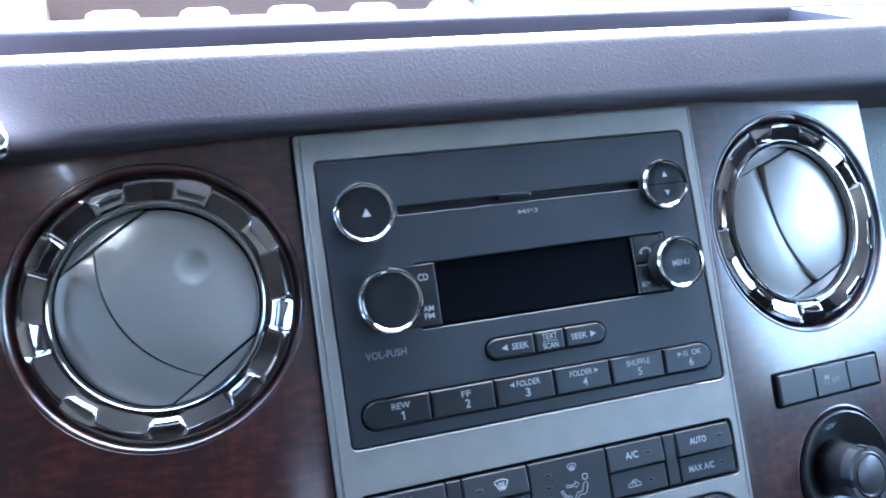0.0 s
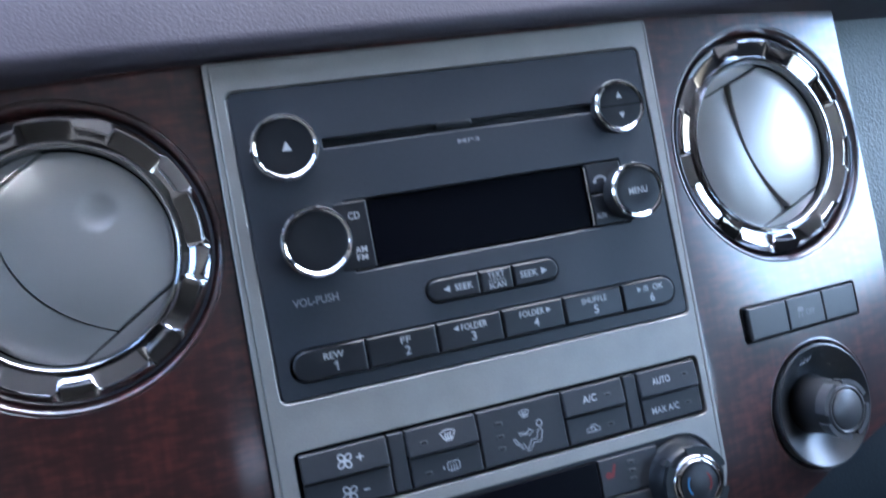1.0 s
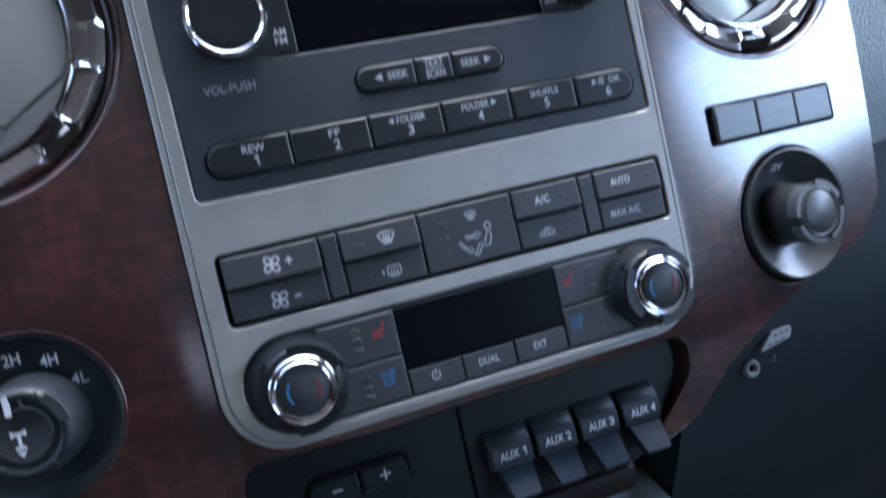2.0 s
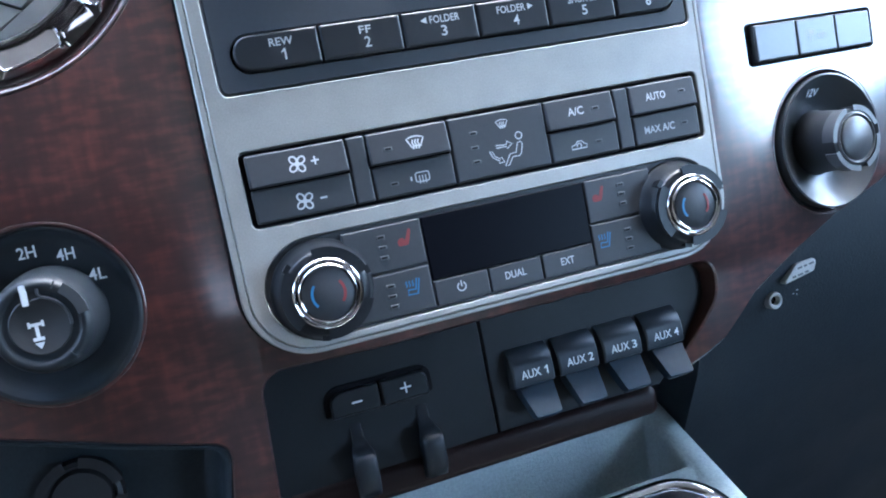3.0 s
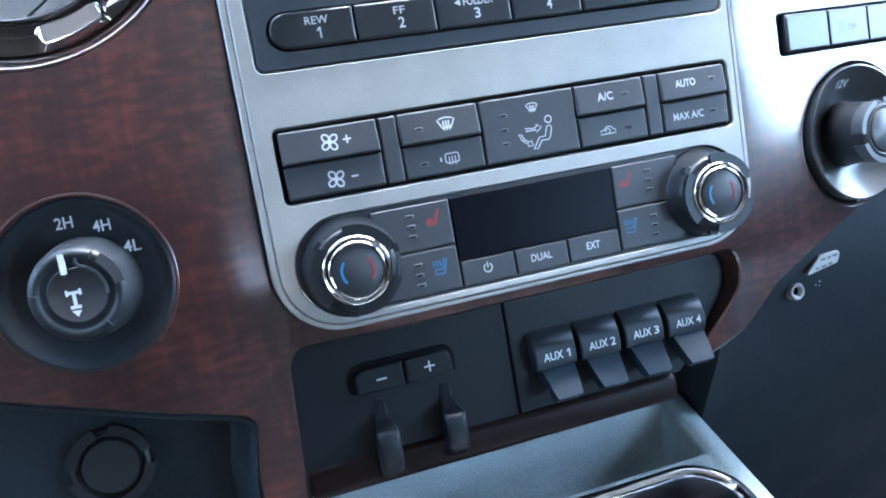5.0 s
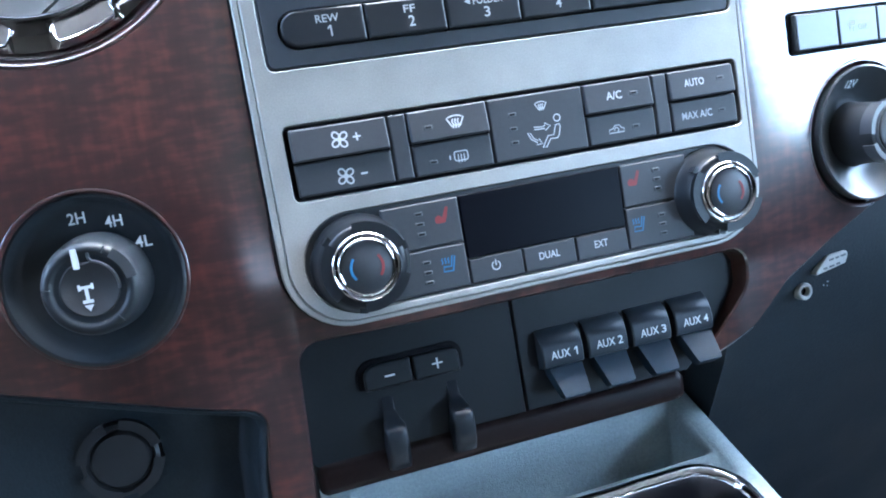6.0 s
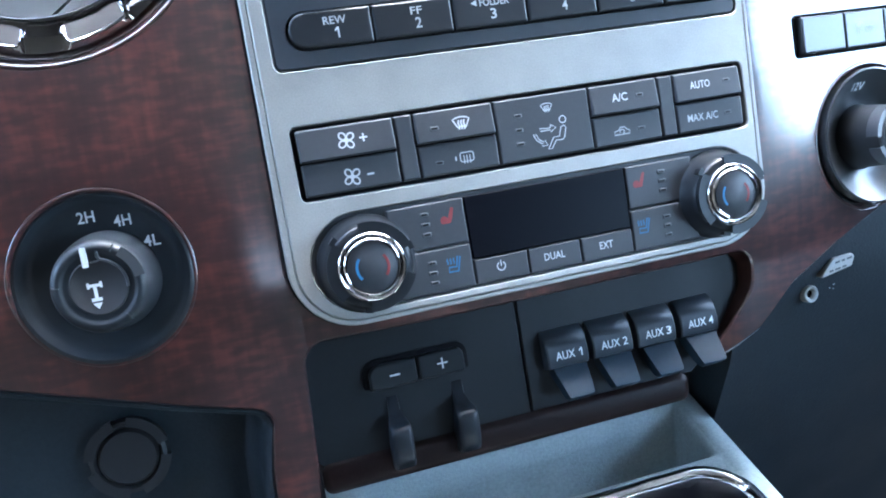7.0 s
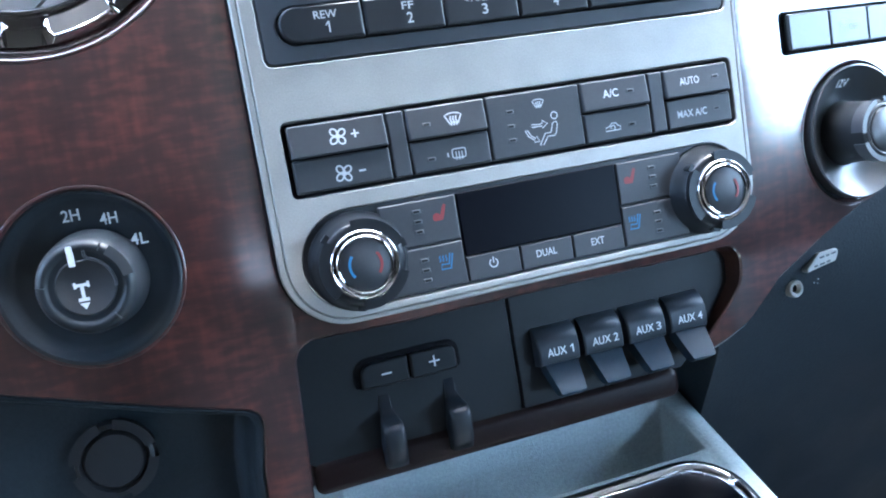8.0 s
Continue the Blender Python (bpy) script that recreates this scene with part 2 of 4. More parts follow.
def slab(outer, holes, yf, yb, bev=0.6, step=None, shape=None):
    """A plate with holes right through it and eased edges; step and shape curve its face."""
    bm = bmesh.new()
    edges = []
    for pts, sign in [(outer, 1)] + [(h, -1) for h in holes]:
        inner = shrink(pts, bev * sign)
        front, side, rear = ringv(bm, inner, yf), ringv(bm, pts, yf + bev), ringv(bm, pts, yb)
        bridge(bm, front, side)
        bridge(bm, side, rear)
        edges += [bm.edges.get((front[i], front[(i + 1) % len(front)])) for i in range(len(front))]
    bmesh.ops.triangle_fill(bm, edges=edges, use_beauty=True)
    if step:
        xs, zs = [p[0] for p in outer], [p[1] for p in outer]
        for axis, lo, hi in ((0, min(xs), max(xs)), (2, min(zs), max(zs))):
            for k in range(1, int((hi - lo) / step)):
                co, no = [0, 0, 0], [0, 0, 0]
                co[axis], no[axis] = lo + k * step, 1
                bmesh.ops.bisect_plane(bm, geom=bm.verts[:] + bm.edges[:] + bm.faces[:], plane_co=co, plane_no=no)
    if shape:
        for v in bm.verts:
            v.co.y += shape(v.co.x, v.co.z)
    return bm


def place(bm, m):
    bmesh.ops.transform(bm, matrix=m, verts=bm.verts)
    return bm


def join(*many):
    bm = many[0]
    for other in many[1:]:
        me = bpy.data.meshes.new("joined")
        other.to_mesh(me)
        other.free()
        bm.from_mesh(me)
        bpy.data.meshes.remove(me)
    return bm


def lettering(words, cx, cz, y, height, width=0.0, slant=0.0):
    """Words in the built-in font, their middle at (cx, cz), with that height and width."""
    cu = bpy.data.curves.new("lettering", "FONT")
    cu.body, cu.align_x, cu.resolution_u = words, "CENTER", 3
    cu.offset = 0.012
    ob = bpy.data.objects.new("lettering", cu)
    scene.collection.objects.link(ob)
    me = bpy.data.meshes.new_from_object(ob.evaluated_get(bpy.context.evaluated_depsgraph_get()))
    bpy.data.objects.remove(ob)
    bpy.data.curves.remove(cu)
    bm = bmesh.new()
    bm.from_mesh(me)
    bpy.data.meshes.remove(me)
    xs, ys = [v.co.x for v in bm.verts], [v.co.y for v in bm.verts]
    tall = max(ys) - min(ys)
    kz = height / tall
    kx = width / (max(xs) - min(xs)) if width else kz * 0.8
    mx, mz = (max(xs) + min(xs)) / 2, (max(ys) + min(ys)) / 2
    for v in bm.verts:
        v.co = Vector((cx + (v.co.x - mx) * kx, y, cz + (v.co.y - mz) * kz + slant * (v.co.x - mx) * kx))
    return bm


def figure_one(cx, cz, y, height, w):
    """A numeral one with its flag."""
    h = height / 2
    bm = bmesh.new()
    bm.faces.new(ringv(bm, [(cx - w / 2, cz - h), (cx + w / 2, cz - h), (cx + w / 2, cz + h), (cx - w / 2, cz + h)], y))
    bm.faces.new(ringv(bm, [(cx - w / 2, cz + h), (cx - 2.1 * w, cz + h * 0.5), (cx - 2.1 * w, cz + h * 0.18), (cx - w / 2, cz + h * 0.55)], y))
    return bm


def stroke(points, y, w, bm=None, closed=False):
    """A printed line of width w through (x, z) points."""
    bm = bm or bmesh.new()
    pts = [Vector(p) for p in points]
    m = len(pts)
    left, right = [], []
    for i, p in enumerate(pts):
        a = pts[i - 1] if (i or closed) else p
        b = pts[(i + 1) % m] if (i < m - 1 or closed) else p
        t = (b - a).normalized()
        nrm = Vector((-t.y, t.x)) * w / 2
        left.append(bm.verts.new((p.x + nrm.x, y, p.y + nrm.y)))
        right.append(bm.verts.new((p.x - nrm.x, y, p.y - nrm.y)))
    for i in range(m if closed else m - 1):
        j = (i + 1) % m
        bm.faces.new((left[i], left[j], right[j], right[i]))
    return bm


def patch(points, y, bm=None):
    bm = bm or bmesh.new()
    bm.faces.new(ringv(bm, points, y))
    return bm


def arc(cx, cz, r, a0, a1, n=12):
    return [(cx + r * math.cos(radians(a0 + (a1 - a0) * i / n)), cz + r * math.sin(radians(a0 + (a1 - a0) * i / n))) for i in range(n + 1)]


def level(points):
    """(x, depth, height) in the level cabin to the leaning stack's x, y, z."""
    c, s = math.cos(radians(LEAN)), math.sin(radians(LEAN))
    return [(x, d * c - h * s, d * s + h * c) for x, d, h in points]


def sweep(profile, xs, bm=None):
    """A (depth, height) outline drawn out level along x."""
    bm = bm or bmesh.new()
    rings = [[bm.verts.new(p) for p in level([(x, d, h) for d, h in profile])] for x in xs]
    for a, b in zip(rings, rings[1:]):
        bridge(bm, a, b)
    bm.faces.new(rings[0])
    bm.faces.new(rings[-1])
    return bm


# ---- cabin shell and ground ----
def box_mesh(bm, x0, x1, y0, y1, z0, z1):
    vs = [bm.verts.new((x, y, z)) for x in (x0, x1) for y in (y0, y1) for z in (z0, z1)]
    for f in ((0, 1, 3, 2), (4, 6, 7, 5), (0, 4, 5, 1), (2, 3, 7, 6), (0, 2, 6, 4), (1, 5, 7, 3)):
        bm.faces.new([vs[i] for i in f])


def shell(name, boxes, mat, label):
    bm = bmesh.new()
    for b in boxes:
        box_mesh(bm, *[k * 1000 for k in b])
    ob = new(name, finish(bm, name, mat))
    return tagged(ob, label, name.split("_")[0], kind="structure")


shell("ground", [(-60, 60, -60, 60, -0.1, 0)], BOUNCE_GROUND, "unseen ground outside the truck, pale to bounce light in")
shell("floor", [(-0.95, 0.95, -2.2, 0.8, 0.6, 0.66)], CARPET, "unseen cabin floor, coloured near black for shade")
shell("ceiling", [(-0.95, 0.95, -2.2, 0.1, 1.95, 2.0)], HEADLINER, "grey cloth headliner")
# unseen sides; openings and pillar are sized to shape the reflections
for side, nm, rear, sill, head in ((-1, "wall_driver_side", -0.16, 1.36, 1.64), (1, "wall_passenger_side", -0.68, 1.35, 1.72)):
    a, b = sorted((0.9 * side, 0.97 * side))
    # the passenger side gets an added second window behind its pillar, brightening the bezel
    behind = [(a, b, -2.2, rear, sill, 2.0)] if side < 0 else [(a, b, rear - 0.42, rear, sill, 2.0), (a, b, -2.2, -1.95, sill, 2.0), (a, b, -1.95, rear - 0.42, 1.88, 2.0)]
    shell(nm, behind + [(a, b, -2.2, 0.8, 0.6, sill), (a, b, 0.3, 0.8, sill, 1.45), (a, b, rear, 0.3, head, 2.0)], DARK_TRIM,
          "unseen cabin side with a window opening, trim darkened for shade")
shell("wall_back", [(-0.95, -0.1, -2.27, -2.2, 0.6, 2.0), (0.5, 0.95, -2.27, -2.2, 0.6, 2.0), (-0.1, 0.5, -2.27, -2.2, 0.6, 1.64), (-0.1, 0.5, -2.27, -2.2, 1.82, 2.0)],
      CARPET, "unseen cabin back wall, coloured near black for shade, with a small window opening")
# unseen rear pane; its tint dims and warms the glow on the wood
shell("window_1", [(-0.1, 0.5, -2.24, -2.234, 1.64, 1.82)], tinted_glass("glow_tint_glass", (0.46, 0.39, 0.36)), "unseen rear window pane, tinted to set the glow on the wood")
shell("window_2", [(0.93, 0.936, -0.68, 0.3, 1.35, 1.72)], tinted_glass("side_glass", (0.98, 0.975, 0.955)), "clear side window pane")
shell("window_3", [(0.93, 0.936, -1.95, -1.1, 1.35, 1.88)], tinted_glass("added_side_glass", (0.95, 0.94, 0.92)), "pane of the added rear side window that brightens the bezel")
shell("wall_front", [(-0.95, 0.95, 0.8, 0.87, 0.3, 1.42)], TRIM, "plain wall under the windscreen opening")


# ---- dash top ----
def dash_top():
    pad = [(64, 130.2), (60.2, 131.2), (58.6, 133), (58.4, 135.6), (59.4, 138.4), (60.6, 140.4), (68, 152), (74.6, 162), (75.8, 163.7), (77.3, 165.2), (79.2, 166.4), (81.6, 167.2), (84.6, 167.6), (88, 167.4), (93, 166.6), (146, 160.5),
           (149.5, 161), (151.2, 171.5), (153.5, 175), (171, 178), (176, 175), (180, 150), (180, 120), (90, 110)]
    solo("dash_pad", sweep(pad, [-720, 720]), PAD, "padded grey leather-grained dashboard top edge", "dashboard", kind="structure", angle=50)
    for x0, x1, nm in ((-720, -259, "left"), (118, 720, "right")):
        top = [(181, 130), (181, 173), (220, 176), (400, 190), (760, 205), (760, 130)]
        solo("dash_top", sweep(top, [x0, x1]), PAD, "sunlit grey dashboard top under the windscreen", "dashboard", kind="structure")
    solo("dash_top", sweep([(92, 158), (90, 166.9), (94, 168.6), (120, 170.6), (146, 172.4), (148.6, 171), (148.6, 158)], [238, 720]), PAD, "sunlit raised end of the dashboard top", "dashboard", kind="structure", angle=60)
    well = thing("storage_bin", "open grey-brown storage bin in the dashboard top", "bin", (-67, 0, 200))
    part("bin_floor", sweep([(181, 128), (181, 140), (430, 150), (430, 138)], [-258, 117]), BIN, well)
    part("back_wall", sweep([(400, 151), (425, 222), (440, 222), (440, 151)], [-258, 117]), BIN, well)
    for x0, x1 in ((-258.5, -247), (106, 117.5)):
        # the right wall takes the pale colour to look lit
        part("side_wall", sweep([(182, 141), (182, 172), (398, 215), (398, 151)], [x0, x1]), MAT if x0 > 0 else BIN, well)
    # raised ribs along the front lip
    for k in range(6):
        x = -181 + 47 * k
        bm = bmesh.new()
        rib = [(x - 14, 157), (x - 12, 158), (x + 12, 158), (x + 14, 157), (x + 14, 174), (x - 14, 174)]
        low = [bm.verts.new(p) for p in level([(px, d - 2, 174.5 if d < 165 else 177) for px, d in rib])]
        mid = [bm.verts.new(p) for p in level([(x + (px - x) * 0.86, 166.5 + (d - 166.5) * 0.35, 181) for px, d in rib])]
        top = [bm.verts.new(p) for p in level([(x + (px - x) * 0.62, 168 + (d - 168) * 0.3, 182.6) for px, d in rib])]
        bridge(bm, low, mid)
        bridge(bm, mid, top)
        bm.faces.new(top)
        bm.faces.new(low)
        part("rib", bm, MAT, well, angle=70)


dash_top()


def column_lever():
    bm = bmesh.new()
    rings = []
    for t, r in ((0, 11), (0.55, 11), (0.8, 10.5), (0.92, 8.5), (0.98, 5), (1.0, 1.2)):
        c = Vector((-318, 8, 232)).lerp(Vector((-213.5, -24, 138.5)), t)
        rings.append([bm.verts.new((c.x + r * 0.55 * math.cos(a), c.y + r * 0.7 * math.sin(a), c.z + r * math.cos(a) * 1.05)) for a in [2 * math.pi * i / 20 for i in range(20)]])
    for a, b in zip(rings, rings[1:]):
        bridge(bm, a, b)
    bm.faces.new(rings[0])
    bm.faces.new(rings[-1])
    lever = thing("column_lever", "bright chrome-tipped lever beside the dashboard edge", "lever", (-318, 8, 232))
    part("stalk", bm, CHROME, lever, angle=60)


column_lever()


# ---- wood fascia ----
def wood_face(x, z):
    out = max(0.0, abs(x) - 104) / 125
    low = max(0.0, -95 - z) / 55
    y = 2.5 + 13 * out ** 1.1 + 1.5 * low ** 1.5
    # rolled in beside the bezel, and rounded like a post between the two recesses
    if x < -103:
        t = min(1.0, max(0.0, (-45 - z) / 100))
        y += 4.2 * math.exp((x + 103) / 16) * (1 - 0.55 * t * t * (3 - 2 * t))
    else:
        t = min(1.0, max(0.0, (x + 103) / 60))
        y += 2.6 - 2.0 * t * t * (3 - 2 * t)
    y += 0.0005 * min(0.0, max(z, -75) + 10) ** 2 + 0.065 * max(0.0, -75 - z)
    # turned under along the lower edge, but for the strip below the bezel, which stands out a little
    t = min(1.0, max(0.0, (x + 150) / 38))
    mid = min(1.0, max(0.0, (x + 103) / 45), max(0.0, (98 - x) / 30)) if -103 < x < 98 and z < 0 else 0.0
    mid = mid * mid * (3 - 2 * mid)
    y += t * (1 - mid) * (0.0035 * max(0.0, min(20.0, -75 - z)) ** 2 + 0.14 * max(0.0, min(15.0, -95 - z))) + mid * (0.21 * max(0.0, -91 - z) - 3.4)
    if z < -118 and -129 < x < -103:
        y += 0.35 * min(1.0, (-118 - z) / 22) * (min(0.0, x + 114) / 10.5) ** 2
    return y


fascia = thing("center_stack", "glossy red-brown wood dashboard fascia with a satin grey bezel", "dashboard", (0, 3, 0))
OUTLINE = rounded([(-264, 147, 0), (-264, -80, 0), (-209, -98, 0), (-156, -115, 8), (-121, -126, 7), (-125, -150, 6), (-126.5, -178, 3), (-109, -178, 3), (-105, -102.9, 9),
                   (98, -102.9, 9), (98, -121, 14), (77, -147, 3), (81, -151.5, 1), (101, -141.5, 10), (121, -124, 8), (150, -109.5, 0), (176, -97.5, 0), (216, -84, 0), (231, -64, 12), (234, 20, 60), (233, 147, 1)])
wood_holes = [circle(-170, 75, 62.2, 72), circle(170, 75, 61.8, 72), circle(-170, -63, 32.2, 60), circle(170, -63, 34.0, 60), rr(129, 207, -22.5, -5, 1.5), rr(-100, 96, -94, 138, 20)]
wood_panel = part("wood_panel", slab(OUTLINE, wood_holes, 0, 9, 0.8, 4, wood_face), WOOD, fascia, angle=30)


def true_normals(ob, surface):
    """Lets the lacquered face shade as the smooth swept surface that it is."""
    me = ob.data
    out = [Vector(c.vector) for c in me.corner_normals]
    for poly in me.polygons:
        if poly.normal.y < -0.86:
            for li in poly.loop_indices:
                v = me.vertices[me.loops[li].vertex_index].co
                x, z = v.x * 1000, v.z * 1000
                sx = (surface(x + 1, z) - surface(x - 1, z)) / 2
                sz = (surface(x, z + 2) - surface(x, z - 2)) / 4
                out[li] = Vector((sx, -1, sz)).normalized()
    me.normals_split_custom_set(out)


true_normals(wood_panel, wood_face)


def rolled_lip(cx, cz, r, deep, proud, bevel):
    """A lacquered wood bevel that leads down into a round opening."""
    bm = lathe([(r + 0.9, 2.2), (r + 0.8, 0.4), (r + 0.1, -proud), (r - 0.7, 0.1 - proud), (r - 0.4 * bevel, 0.3 * bevel), (r - 0.8 * bevel, 0.75 * bevel), (r - bevel, 1.1 * bevel), (r - 1.08 * bevel, deep)], cx, cz, 96)
    for v in bm.verts:
        v.co.y += wood_face(v.co.x, v.co.z)
    part("rolled_lip", bm, WOOD, fascia, angle=60)


def vent_lip(cx, cz, wide):
    """A broad rounded wood lip round an air vent."""
    bm = lathe([(58.6 + wide * k, y) for k, y in ((1.12, 2.2), (1.1, 0.5), (1.04, 0), (0.94, -0.15), (0.82, 0), (0.68, 0.4), (0.54, 1), (0.4, 1.8), (0.27, 2.8), (0.15, 4), (0.07, 5.6), (0.02, 7.5), (0, 14))], cx, cz, 96)
    for v in bm.verts:
        v.co.y += wood_face(v.co.x, v.co.z)
    part("rolled_lip", bm, WOOD, fascia, angle=60)


vent_lip(-170, 75, 3.6)
vent_lip(170, 75, 3.2)
rolled_lip(-170, -63, 32.3, 6, 0.1, 1.4)
rolled_lip(170, -63, 34.1, 8, 0.1, 2.4)
bm = bmesh.new()
edge = rounded([(60, -103.6, 0), (98, -103.6, 9), (98, -121, 14), (77, -147, 3)])[1:]
front = [bm.verts.new((x, wood_face(x, z) + 1, z)) for x, z in edge]
back = [bm.verts.new((x - 3, 27, z)) for x, z in edge]
for i in range(len(edge) - 1):
    bm.faces.new((front[i], front[i + 1], back[i + 1], back[i]))
part("recess_wall", bm, RECESS, fascia, "dark brown end wall of the switch recess", angle=60)
part("lower_rail", prism([(rr(-107, 63, -168, -155, 4), 40), (rr(-107, 63, -168, -155, 4), 20), (rr(-105.6, 61.6, -166.6, -156.4, 3.2), 18.4), (rr(-104, 60, -165, -158, 2), 18)]), RAIL, fascia, "rail under the switches, its brown darkened for shade")

# ---- satin bezel ----
B_OUT = rounded([(-104, 142.5, 1.5), (-106.2, -97.8, 25), (101.2, -97.8, 25), (104, 142.5, 1.5)], 10)
B_FACE = rounded([(-101.4, 141.6, 1.2), (-103.2, -95.6, 22.6), (98.6, -95.6, 22.6), (102.4, 141.6, 1.2)], 10)
B_HOLES = [rr(-97, 97, -0.8, 130, 3.2), rr(-96, 96, -48.6, -20.6, 2.6), rr(-97.2, 96.6, -92.8, -54.8, (19, 19, 19, 19), 10)]
part("bezel_plate", slab(B_FACE, B_HOLES, 0, 9, 0.45), SATIN, fascia, "satin grey metal-look bezel plate")
part("bezel_flange", slab(B_OUT, [shrink(B_FACE, -0.15)], 0.4, 8.8, 0.5), SATIN, fascia, "thin stepped flange round the bezel")
# a dark strip laid where the gap beside the bezel is shaded
part("bezel_edge", slab(shrink(B_OUT, -0.7), [shrink(B_OUT, 0.4)], 4.2, 10, 0.3), SHADE, fascia, "thin dark strip standing for the shaded gap round the bezel")

# ---- radio ----
radio = thing("car_radio", "black car radio with chrome-ringed knobs, blank display and preset keys", "radio", (0, 0, 64))
face = part("face_plate", slab(rr(-96.2, 96.2, 0, 129.3, 2.6), [rr(-61, 69, 101.4, 105.6, 1), rr(-57, 76, 47.4, 78, 0.8), rr(-28.6, 34.6, 27.6, 38.4, 5.3), rr(-90.6, 91.6, 5.9, 19.7, 6.8)], 0.3, 4, 0.4), FACE, radio)
part("slot_well", button(-62, 70, 99.5, 107, 0.5, 15.5, 5.5, 0.1), BLACK, radio)
part("slot_frame", slab(rr(-63, 71, 98, 109, 1), [rr(-61.5, 69.5, 101.4, 105.6, 1)], 3, 15, 0.2), BLACK, radio)
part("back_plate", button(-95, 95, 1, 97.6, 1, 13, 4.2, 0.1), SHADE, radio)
part("slot_mark", prism([(rr(-10, 7, 103.6, 106.2, 1), 3.8), (rr(-10, 7, 103.6, 106.2, 1), 0.6), (rr(-9, 6, 104.2, 105.8, 0.6), 0.1)]), KNOB, radio, "small grey plate over the disc slot")
part("lettering", lettering("MP3", 3.8, 96.5, 0.2, 2, 10.5), FAINT_INK, radio, "small grey printed lettering")
part("display", button(-46.5, 56, 48.8, 77.2, 0.6, 4, 1.6, 0.2), GLASS, radio, "blank black glass display")
part("display_edge", prism([(rr(56.2, 57.2, 48.8, 76, 0.3), 3), (rr(56.2, 57.2, 48.8, 76, 0.3), -0.2)]), DIM_CHROME, radio)


def key_with_print(name, parent, mat, shape, prints, ink=WHITE_INK):
    k = part(name, shape, mat, parent)
    if prints:
        part("lettering", join(*prints), ink, k, "pale printed lettering")
    return k


key_with_print("key", radio, KEY, button(-62, -47.2, 48.2, 77.4, 0.6, 4, 0.2), [lettering("CD", -53.4, 71.3, 0.1, 3.2, 5), lettering("AM", -52.8, 56.6, 0.1, 2.6, 5), lettering("FM", -52.8, 53.2, 0.1, 2.6, 4.6)])
phone = stroke(arc(64, 67.6, 3.4, 160, 20, 8), 0.1, 1.1)
patch(rr(60.2, 61.9, 68, 69.4, 0.3), 0.1, phone)
patch(rr(66.1, 67.8, 68, 69.4, 0.3), 0.1, phone)
key_with_print("key", radio, KEY, button(57.6, 75.6, 63.4, 77.4, 0.6, 4, 0.2), [phone])
key_with_print("key", radio, KEY, button(57.6, 75.6, 48.2, 62.6, 0.6, 4, 0.2), [lettering("AUX", 61.4, 52.6, 0.1, 2.6, 5.6)])
part("lettering", lettering("VOL-PUSH", -75.5, 39, 0.2, 3.4, 19), FAINT_INK, radio, "grey printed lettering")

left_tri = lambda x, z, k: patch([(x + k, z - k), (x + k, z + k), (x - k, z)], -1.45)
right_tri = lambda x, z, k: patch([(x - k, z - k), (x + k, z), (x - k, z + k)], -1.45)
for x0, x1, r, marks in ((-28, -4.2, (4.9, 0.4, 0.4, 4.9), [left_tri(-19.5, 33, 1.5), lettering("SEEK", -11.5, 33, -1.45, 3, 8.5)]),
                         (-3.6, 11.6, 0.4, [lettering("TEXT", 4, 35.2, -1.45, 2.9, 8), patch(rr(0, 8, 32.75, 33.05, 0.05), -1.45), lettering("SCAN", 4, 30.7, -1.45, 2.9, 8)]),
                         (12.2, 34, (0.4, 4.9, 4.9, 0.4), [lettering("SEEK", 19.5, 33, -1.45, 3, 8.5), right_tri(27, 33, 1.5)])):
    key_with_print("seek_key", radio, KEY, button(x0, x1, 28.1, 37.9, r, 4, -1.4, 0.9), marks)
XS = [-90, -58.5, -27.3, 3, 33, 63, 91]
for i, (word, w, dx) in enumerate((("REW", 8.5, 0), ("FF", 4.5, 0), ("FOLDER", 12, 1.2), ("FOLDER", 12, -1.2), ("SHUFFLE", 13, 0), ("/II  OK", 11, 1.5))):
    a, b = XS[i] + 0.3, XS[i + 1] - 0.3
    r = (6.2, 0.5, 0.5, 6.2) if i == 0 else (0.5, 6.2, 6.2, 0.5) if i == 5 else 0.5
    m = (-72.5, -41.5, -11.5, 18.5, 48.5, 78)[i]
    marks = [lettering(word, m + dx, 15.4, -1.45, 2.8, w), figure_one(m + 0.8, 10.9, -1.45, 3.9, 0.6) if i == 0 else lettering(str(i + 1), m + 0.3, 10.9, -1.45, 3.9, 2.4)]
    if i == 2:
        marks.append(left_tri(m - 7.2, 15.4, 1.2))
    if i in (3, 5):
        marks.append(right_tri(m + (7 if i == 3 else -5.6), 15.4, 1.2))
    key_with_print("preset_key", radio, KEY, button(a, b, 6.4, 19.2, r, 4, -1.4, 0.9), marks)


